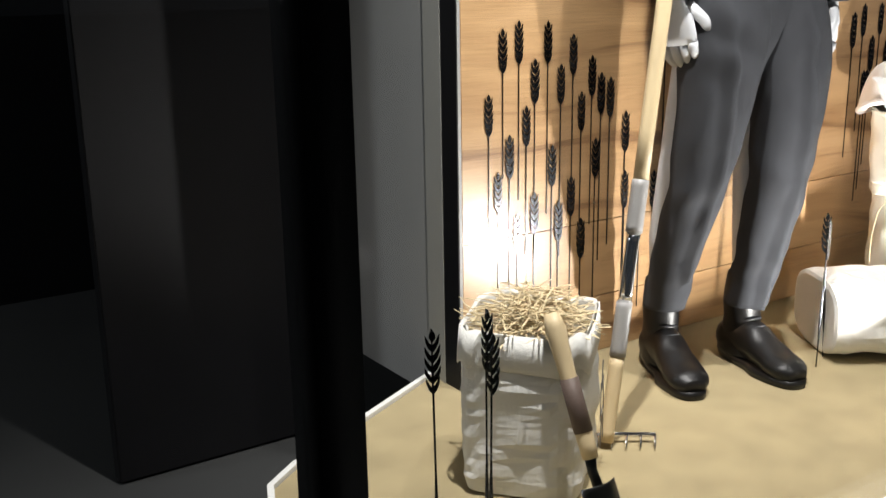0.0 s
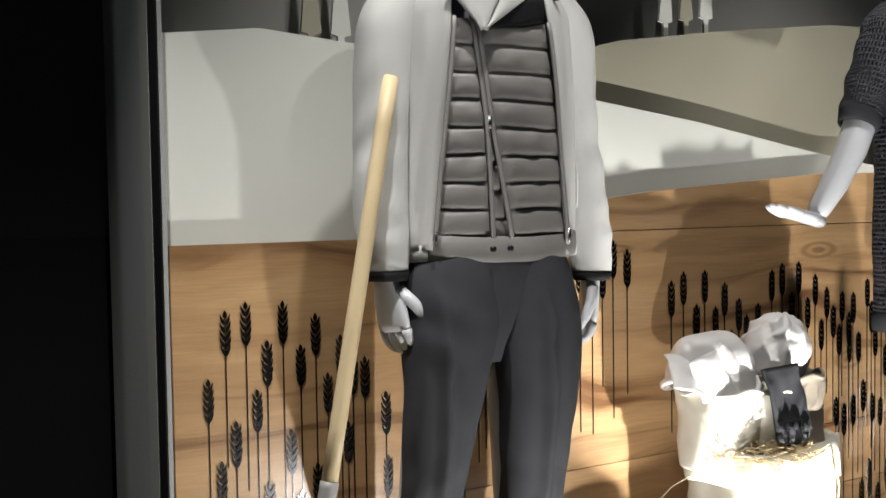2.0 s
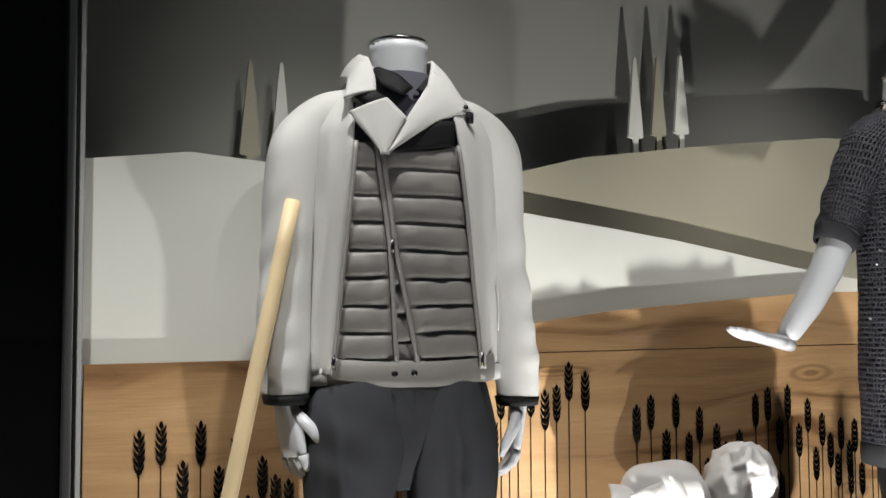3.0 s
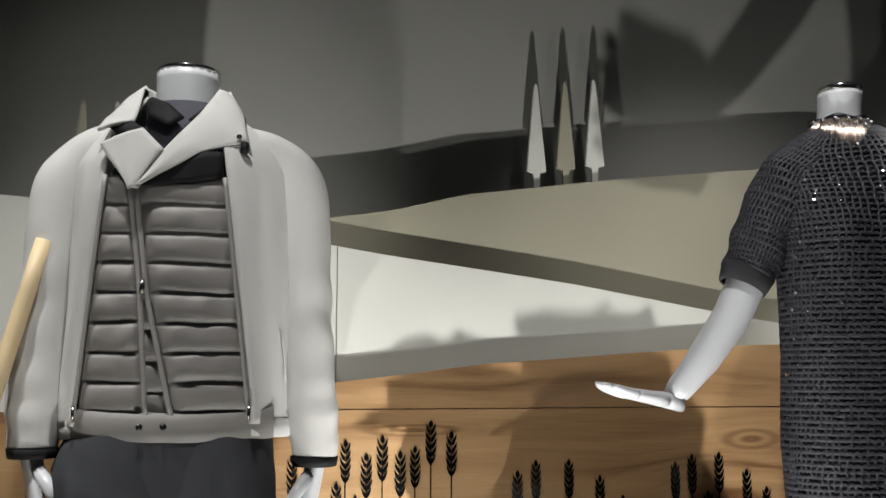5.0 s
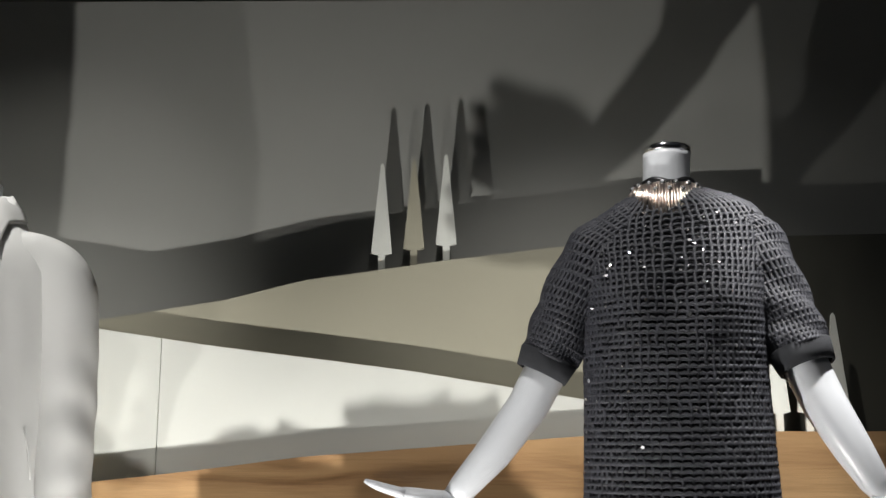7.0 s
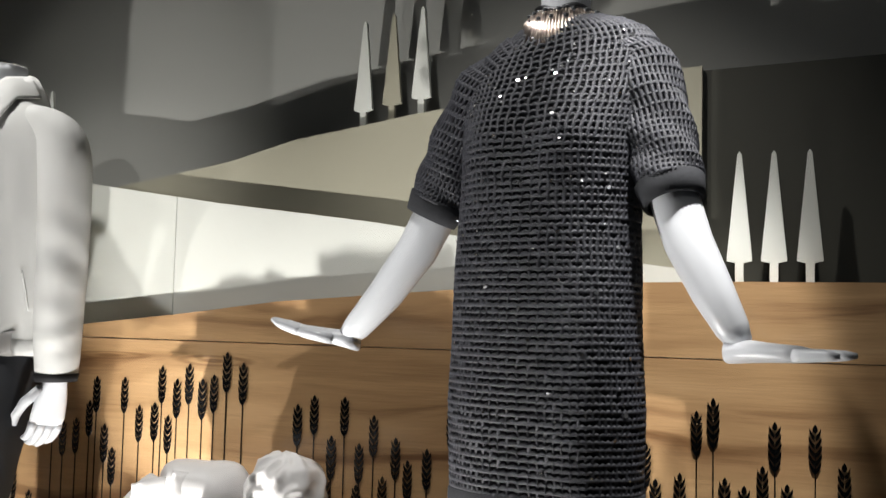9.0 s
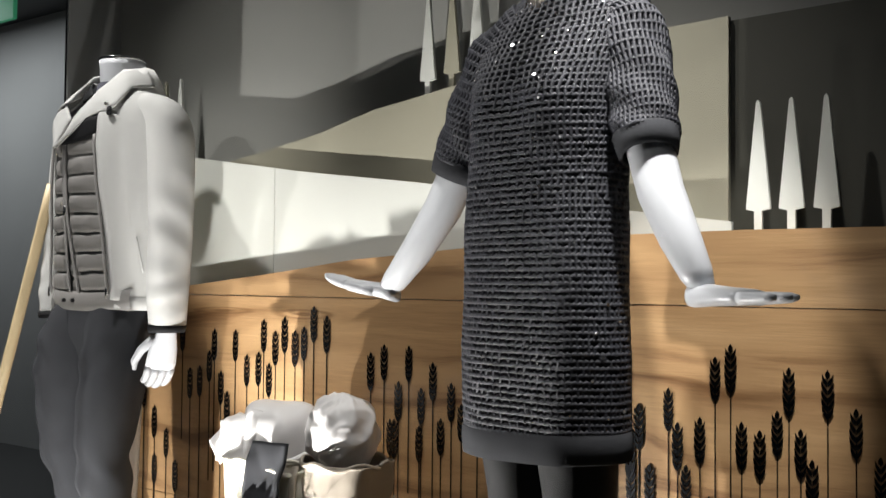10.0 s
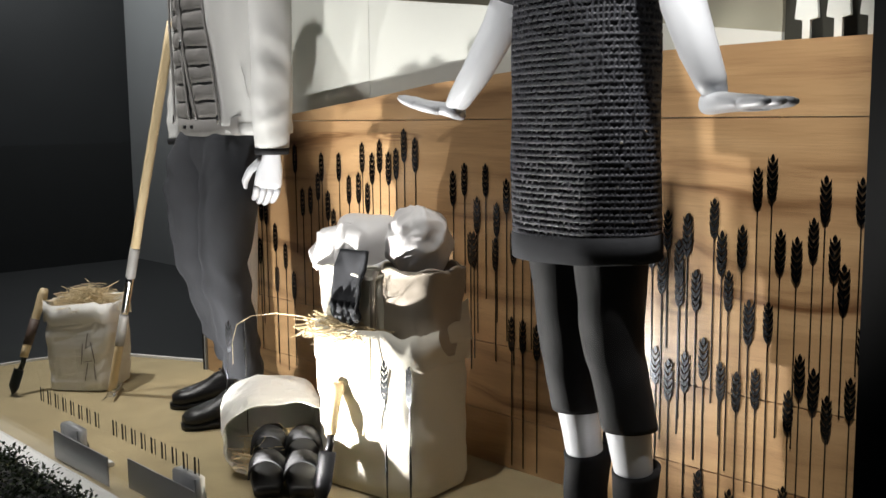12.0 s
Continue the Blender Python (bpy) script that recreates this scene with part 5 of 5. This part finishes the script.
# printed emblem on the bag's face: plain curved bars
for k, (dx, dz, ln, ang) in enumerate(((0.0, 0.175, 0.05, 80), (0.018, 0.135, 0.07, 100), (-0.018, 0.13, 0.07, 84), (0.0, 0.105, 0.03, 10), (0.006, 0.155, 0.03, 30), (-0.006, 0.07, 0.06, 78), (0.022, 0.07, 0.05, 95))):
    bm = bmesh.new()
    c, s = math.cos(radians(ang)) * ln / 2, math.sin(radians(ang)) * ln / 2
    pts = [m @ Vector((0.045 + dx + c * u, -0.1175, dz + s * u)) for u in (-1, -0.4, 0.3, 1)]
    part("print_bar", ribbon(pts, 0.003, 0.0008, (m.to_3x3() @ Vector((0, 1, 0)))), PRINT, bag, "thin grey printed line", False)


def trowel(tip, top, label, blade_w, blade_len, grip=True):
    t = tagged(new("garden_trowel"), label, "trowel", "hand tools")
    tip, top = Vector(tip), Vector(top)
    t.location = tip
    way = (top - tip).normalized()
    side = way.cross(Vector((0, 1, 0))).normalized()
    up = side.cross(way).normalized()
    ln = (top - tip).length
    bm = bmesh.new()
    prev = None
    for i in range(13):
        u = i / 12
        ww = blade_w * (min(1, (u / 0.35)) ** 0.6 if u < 0.35 else 1 - 0.08 * (u - 0.35))
        row = []
        for k in range(9):
            s = k / 4 - 1
            row.append(bm.verts.new(tip + way * blade_len * u + side * ww * s - up * 0.018 * (s * s - 1) * -1 * min(1, u * 3)))
        if prev:
            for k in range(8):
                bm.faces.new((prev[k], prev[k + 1], row[k + 1], row[k]))
        prev = row
    bmesh.ops.solidify(bm, geom=bm.faces[:], thickness=0.003)
    part("blade", bm, IRON, t, "blackened iron blade")
    a = tip + way * (blade_len - 0.01)
    part("neck", tube([a, a + way * 0.03 + up * 0.004, a + way * 0.055], [0.009, 0.008, 0.010], 10), IRON, t)
    h0 = a + way * 0.05
    n = 10
    rr = [0.0125, 0.0135, 0.014, 0.0135, 0.013, 0.0128, 0.0132, 0.014, 0.0155, 0.0165, 0.012]
    part("handle", tube([h0.lerp(top, i / n) for i in range(n + 1)], rr, 16), POLE, t, "pale wooden handle")
    if grip:
        part("grip", tube([h0.lerp(top, 0.18), h0.lerp(top, 0.36), h0.lerp(top, 0.55)], 0.0152, 16), BROWN_GRIP, t, "brown leather grip band")
    return t


trowel((1.392, 1.535, 0.004), (1.376, 1.668, 0.335), "small garden trowel leaning on the straw-filled bag", 0.036, 0.085)

sack, m = paper_bag("canvas_sack", "cream canvas sack standing upright on the sand", CANVAS, (2.835, 1.905, 0.001), 0.325, 0.24, 0.385, 8, 0.075, 0.009, seed=7.0, sides=64, power=4.6)
part("back_rim", cloth_sheet(((2.985, 1.835, 0.36), (3.010, 2.010, 0.36), (2.985, 2.015, 0.455), (2.992, 1.900, 0.425)), 0.015, 31.0), CANVAS, sack, "raised corner of the rim")
straw_heap("straw_filling", "loose straw spilling over the canvas sack's rim", (2.77, 1.86, 0.375), 0.13, 460, 0.035, 8)
part("tie_string", tube([(2.915, 1.775, 0.385), (2.925, 1.765, 0.30), (2.915, 1.762, 0.22), (2.90, 1.760, 0.16)], 0.0022, 6), STRAW, sack, "hanging raffia string")

tote = tagged(new("leather_tote"), "taupe leather tote with a turned-down edge, set in the sack", "tote bag")
tote.location = (2.845, 1.93, 0.33)
for (cx, cy, w, d, z0, z1, mat, seed) in ((2.925, 1.925, 0.090, 0.085, 0.33, 0.532, TAUPE, 1.0), (2.715, 1.915, 0.100, 0.085, 0.345, 0.520, CANVAS, 4.0), (2.815, 1.890, 0.075, 0.070, 0.33, 0.510, CANVAS, 7.0)):
    bm = loft(refine([((cx, cy, z0), w * 0.86, d * 0.86, (0, 0, 0)), ((cx, cy, z0 + 0.06), w * 0.95, d * 0.95, (0, 0, 0)), ((cx, cy, z1 - 0.02), w, d, (0, 0, 0)), ((cx, cy, z1), w * 1.04, d * 1.04, (0, 0, 0))], 6), 44, 2.8, 0.010, 16, (True, False), seed)
    bmesh.ops.solidify(bm, geom=bm.faces[:], thickness=0.004)
    part("bag_side", bm, mat, tote, "supple taupe leather" if mat is TAUPE else "pale linen side")
    part("edge", tube([(cx + w * 1.05 * math.cos(2 * math.pi * i / 40), cy + d * 1.05 * math.sin(2 * math.pi * i / 40), z1 + 0.006 * math.sin(i * 0.9)) for i in range(41)], 0.0042, 8), mat, tote)
part("strap", ribbon([(2.862, 1.840, 0.525), (2.866, 1.826, 0.50), (2.870, 1.822, 0.44), (2.872, 1.822, 0.37)], 0.018, 0.002, Vector((0, 1, 0))), TAUPE, tote, "dark edged leather strap")


bm = bmesh.new()
bmesh.ops.create_icosphere(bm, subdivisions=5, radius=1)
for v in bm.verts:
    n1 = v.co.normalized()
    phi, polar = math.atan2(n1.y + 0.25, n1.x - 0.1), math.acos(max(-1, min(1, n1.z)))
    twist = math.sin(3 * phi + 4.2 * polar + 1.6 * noise.noise(n1 * 1.7))
    k = 1 + 0.085 * (1 - abs(twist)) ** 1.4 - 0.05 + 0.10 * noise.noise(n1 * 1.9 + Vector((2, 1, 0))) + 0.03 * noise.noise(n1 * 5)
    v.co = Vector((2.910 + n1.x * 0.082 * k, 1.930 + n1.y * 0.076 * k, 0.598 + n1.z * 0.078 * k - 0.02 * (1 - n1.z) * 0.5))
thing("satin_bundle", "ivory satin scarf wound into a round bundle", "scarf", bm=bm, mat=SATIN)
cloth = tagged(new("folded_cap"), "ivory cloth cap lying open on the tote", "cap")
cloth.location = (2.74, 1.92, 0.55)


bm = bmesh.new()
prev = None
for j in range(19):
    u = j / 18
    ring = []
    for i in range(48):
        a = 2 * math.pi * i / 48
        r = math.sin(u * math.pi / 2) ** 0.7
        k = 1 + 0.12 * noise.noise(Vector((math.cos(a) * 1.6, math.sin(a) * 1.6, u * 2))) + 0.045 * math.sin(a * 6 + u * 2) * u
        ring.append(bm.verts.new((2.712 + 0.108 * r * k * math.cos(a), 1.945 + 0.088 * r * k * math.sin(a), 0.640 - 0.118 * u ** 2.4 + 0.020 * math.sin(a * 2 + 1) * u)))
    if prev:
        for i in range(48):
            bm.faces.new((prev[i], prev[(i + 1) % 48], ring[(i + 1) % 48], ring[i]))
    else:
        top_ring = ring
    prev = ring
bm.faces.new(top_ring[::-1])
bmesh.ops.recalc_face_normals(bm, faces=bm.faces)
bmesh.ops.solidify(bm, geom=bm.faces[:], thickness=0.004)
part("crown", bm, SATIN, cloth)
part("band", tube([(2.712 + 0.114 * math.cos(a), 1.945 + 0.094 * math.sin(a), 0.528 + 0.020 * math.sin(a * 2 + 1)) for a in [2 * math.pi * i / 48 for i in range(49)]], 0.008, 8), SATIN, cloth, "rolled cloth edge")
for k, q in enumerate((((2.600, 1.858, 0.505), (2.700, 1.848, 0.510), (2.668, 1.885, 0.612), (2.585, 1.890, 0.590)), ((2.668, 1.852, 0.500), (2.742, 1.850, 0.505), (2.738, 1.905, 0.620), (2.680, 1.880, 0.628)), ((2.545, 1.880, 0.545), (2.620, 1.850, 0.500), (2.640, 1.930, 0.585), (2.575, 1.950, 0.600)))):
    part("brim_fold", cloth_sheet(q, 0.018, 3.0 * k), SATIN, cloth)

glove = tagged(new("knitted_glove"), "charcoal knitted gloves hanging over the tote's edge", "gloves")
glove.location = (2.82, 1.84, 0.48)
bm = cloth_sheet(((2.748, 1.830, 0.568), (2.856, 1.824, 0.574), (2.856, 1.786, 0.430), (2.752, 1.790, 0.436)), 0.010, 21.0, 16, 0.008)
part("palm", bm, CHARCOAL, glove)
for k in range(4):
    x = 2.768 + k * 0.0245
    part("finger", tube([(x, 1.793, 0.456), (x + 0.001, 1.790, 0.432), (x + 0.003, 1.794, 0.405 + 0.008 * abs(k - 1.5)), (x + 0.003, 1.796, 0.396 + 0.008 * abs(k - 1.5))], [0.0128, 0.0130, 0.0118, 0.004], 10), CHARCOAL, glove)

# the fallen paper bag with sandals in its mouth
tilt = Matrix.Rotation(radians(-31), 4, "Z") @ Matrix.Rotation(radians(90), 4, "Y")
fallen, m = paper_bag("fallen_paper_bag", "white paper bag lying on its side with its mouth open", PAPER, (2.34, 1.885, 0.090), 0.172, 0.25, 0.30, 0, 0.0, 0.012, seed=11.0, tilt=tilt, power=2.9)
straw_heap("straw_filling", "straw spilling from the fallen bag's mouth", (2.60, 1.735, 0.035), 0.10, 260, 0.08, 14)


def sandal(x, y, turn):
    s = tagged(new("sandal"), "black leather sandal with two broad straps", "sandal", "sandals in the fallen bag")
    s.location = (x, y, 0)
    mm = Matrix.Translation((x, y, 0.004)) @ pose(0, 0, 0, 0, 0, turn) @ Matrix.Translation((0, -0.12, 0)) @ pose(0, 0, 0, 20, 0, 0) @ Matrix.Translation((0, 0.12, 0)) @ Matrix.Scale(1.12, 4)

    def put(name, sub, mat, lab=""):
        for v in sub.verts:
            v.co = mm @ v.co
        part(name, sub, mat, s, lab)
    put("sole", loft(refine([((0, 0.10, 0.020), 0.022, 0.012, (90, 0, 0)), ((0, 0.06, 0.020), 0.033, 0.016, (90, 0, 0)), ((0, -0.06, 0.020), 0.037, 0.016, (90, 0, 0)), ((0, -0.12, 0.020), 0.026, 0.013, (90, 0, 0))], 4), 20, 3.0), LEATHER)
    for yy in (-0.07, 0.01):
        put("strap", ribbon([(0.038 * math.cos(a), yy, 0.030 + 0.050 * math.sin(a)) for a in [math.pi * i / 12 for i in range(13)]], 0.036, 0.0025, Vector((0.001, 0.0, 1.0))), SUEDE, "glittering black strap")


sandal(2.625, 1.690, 52)
sandal(2.690, 1.745, 52)

trowel((2.862, 1.660, 0.004), (2.800, 1.770, 0.262), "garden spade with a black blade leaning on the canvas sack", 0.034, 0.125, False)


def wheat_stalk(x, y, h, lean, label):
    """A wire wheat stalk stuck in the sand."""
    w = tagged(new("wheat_stalk"), label, "wheat stalk", "wire wheat stalks")
    w.location = (x, y, 0)
    top = Vector((x + lean[0], y + lean[1], h))
    foot = Vector((x, y, -0.005))
    part("wire", tube([foot.lerp(top, i / 6) for i in range(7)], [0.0016, 0.0016, 0.0034, 0.0016, 0.0016, 0.0016, 0.0012], 6), FOIL, w)
    ear = new("ear", EAR)
    ear.parent = w
    ear.location = top - w.location
    ear.rotation_euler = (0, 0, radians(20 * math.sin(x * 40)))
    return w


wheat_stalk(1.083, 1.55, 0.405, (-0.005, 0), "black wire wheat stalk standing beside the paper bag")
wheat_stalk(1.165, 1.55, 0.415, (0.0, 0), "black wire wheat stalk standing before the paper bag")
wheat_stalk(1.178, 1.56, 0.375, (0.004, 0), "black wire wheat stalk standing before the paper bag")
wheat_stalk(2.245, 1.80, 0.330, (0.02, 0.01), "black wire wheat stalk beside the trousers")
wheat_stalk(2.31, 1.83, 0.335, (-0.012, 0.01), "bright wire wheat stalk beside the trousers")
wheat_stalk(3.000, 1.745, 0.355, (-0.002, 0), "dark wire wheat stalk before the canvas sack")
wheat_stalk(3.072, 1.75, 0.352, (0.002, 0), "dark wire wheat stalk before the canvas sack")
stalk = thing("bent_straw", "single bent straw arching from the sack's rim", "straw", bm=tube([(2.352, 1.765, 0.23), (2.352, 1.765, 0.29), (2.372, 1.768, 0.340), (2.43, 1.775, 0.370), (2.52, 1.79, 0.388), (2.62, 1.80, 0.392), (2.70, 1.81, 0.385)], [0.0006, 0.0008, 0.0009, 0.001, 0.001, 0.001, 0.001], 6), mat=STRAW)


# ---- floor lamps, ceiling lamps, sign, hedge ----
def floor_lamp(x, label, back=0.0, shift=0.0):
    s = tagged(new("floor_spotlight"), label, "floor spotlight", "floor spotlights")
    s.location = (x, 1.42 + back, 0)
    y = 1.42 + back
    part("base", box(x - 0.085, y - 0.035, 0.0005, x + 0.085, y + 0.045, 0.012, 0.002), TRIM, s, "white base plate", False)
    part("housing", box(x - 0.050, y - 0.035, 0.013, x + 0.050, y - 0.0065, 0.105, 0.004), LAMP_GREY, s)
    part("shield", box(x + shift - 0.155, y - 0.0395, 0.004, x + shift + 0.155, y - 0.0355, 0.078, 0.001), LAMP_GREY, s, "flat grey glare shield", False)
    part("bezel", tube([(x, y - 0.0064, 0.065), (x, y - 0.002, 0.067)], [0.036, 0.035], 28), IRON, s, "dark ring round the lens")
    part("lens", tube([(x, y - 0.0018, 0.067), (x, y - 0.0014, 0.067)], 0.013, 24), LENS, s, "lit lens")
    return s


floor_lamp(2.17, "grey floor spotlight on a white plate, switched on", 0.0, 0.07)
floor_lamp(2.69, "grey floor spotlight on a white plate, switched on", 0.032, -0.10)
for x in (1.25, 1.95, 3.10, 3.90):
    c = tagged(new("ceiling_spotlight"), "black ceiling spotlight above the window", "ceiling spotlight", "ceiling spotlights")
    c.location = (x, 1.38, 2.6)
    part("stem", tube([(x, 1.39, 2.703), (x, 1.39, 2.62)], 0.010, 10), BLACK, c)
    part("can", loft([((x, 1.375, 2.625), 0.035, 0.035, (20, 0, 0)), ((x, 1.39, 2.535), 0.045, 0.045, (20, 0, 0))], 24, 2.0, closed=(True, False)), BLACK, c)
for fx, fy, fz in FACADE_LAMPS:
    lamp = tagged(new("facade_spotlight"), "black spotlight on an arm reaching out from the fascia", "facade spotlight", "facade spotlights")
    lamp.location = (fx, 1.30, 2.9)
    part("arm", tube([(fx, 1.30, 2.92), (fx, 0.4, 2.94), (fx, fy - 0.06, 2.90), (fx, fy - 0.07, 2.74)], 0.014, 10), BLACK, lamp)
    part("can", loft([((fx, fy - 0.10, 2.71), 0.045, 0.045, (-52, 0, 0)), ((fx, fy - 0.01, 2.612), 0.062, 0.062, (-52, 0, 0))], 24, 2.0, closed=(True, False)), BLACK, lamp)
sign = tagged(new("exit_sign"), "green lit exit sign hanging in the unlit shop", "exit sign")
sign.location = (-1.03, 3.4, 2.5)
part("panel", box(-1.18, 3.395, 2.36, -0.88, 3.42, 2.50, 0.004), EXIT_GREEN, sign, "green lit panel", False)
part("hanger", tube([(-1.03, 3.41, 2.50), (-1.03, 3.41, 2.703)], 0.008, 8), BLACK, sign)

door = tagged(new("door_1"), "dark glazed shop door with a steel handle", "door", kind="structure")
part("door_leaf", box(0.93, 2.62, -0.235, 1.533, 2.66, 2.05, 0.003), BLACK, door, "black glazed leaf", False)
part("door_handle", tube([(1.505, 2.615, 0.20), (1.505, 2.575, 0.21), (1.500, 2.568, 0.10), (1.505, 2.575, -0.02), (1.505, 2.615, -0.03)], 0.013, 12), CHROME, door, "bent steel pull handle")

# brand lettering on the glass as plain bars
logo = tagged(new("glass_lettering"), "row of small black bars lettered on the glass", "lettering")
logo.location = (2.45, 1.352, 0.2)
x = 2.088
for k in range(18):
    if k != 8:
        hgt = 0.036
        part("bar", box(x, 1.3525, 0.163, x + 0.006, 1.3535, 0.163 + hgt), INK, logo, smooth=False)
        part("bar", box(x + 0.017, 1.3525, 0.163, x + 0.020, 1.3535, 0.163 + hgt), INK, logo, smooth=False)
    x += 0.0452

rnd = random.Random(9)
trough = tagged(new("hedge_planter"), "black planter box with a low dark hedge before the window", "planter")
trough.location = (1.7, 1.12, 0)
part("trough", box(1.05, 1.02, -0.30, 2.75, 1.24, 0.03, 0.006), BLACK, trough, "black planter box", False)
bm = bmesh.new()
for k in range(9000):
    x, y = rnd.uniform(1.04, 2.72), rnd.uniform(1.03, 1.23)
    top = 0.105 + 0.035 * noise.noise(Vector((x * 9, y * 9, 0)))
    z = top - abs(rnd.gauss(0, 0.035))
    a, b, ln = rnd.uniform(0, 6.28), rnd.uniform(-0.4, 1.1), rnd.uniform(0.008, 0.015)
    d = Vector((math.cos(a) * math.cos(b), math.sin(a) * math.cos(b), math.sin(b)))
    s = d.cross(Vector((rnd.uniform(-1, 1), rnd.uniform(-1, 1), 0.5))).normalized() * ln * 0.28
    p = Vector((x, y, z))
    v = [bm.verts.new(q) for q in (p, p + d * ln * 0.5 + s, p + d * ln, p + d * ln * 0.5 - s)]
    bm.faces.new(v)
thing("hedge", "low clipped hedge of small dark green leaves", "hedge", kind="stuff", bm=bm, mat=LEAF, smooth=False)

# Fitting added around the unseen lamp that brightens the shop wall.
light = tagged(new("added_light_fitting"), "slim white ceiling fitting added out of view for the lamp on the shop wall", "ceiling light")
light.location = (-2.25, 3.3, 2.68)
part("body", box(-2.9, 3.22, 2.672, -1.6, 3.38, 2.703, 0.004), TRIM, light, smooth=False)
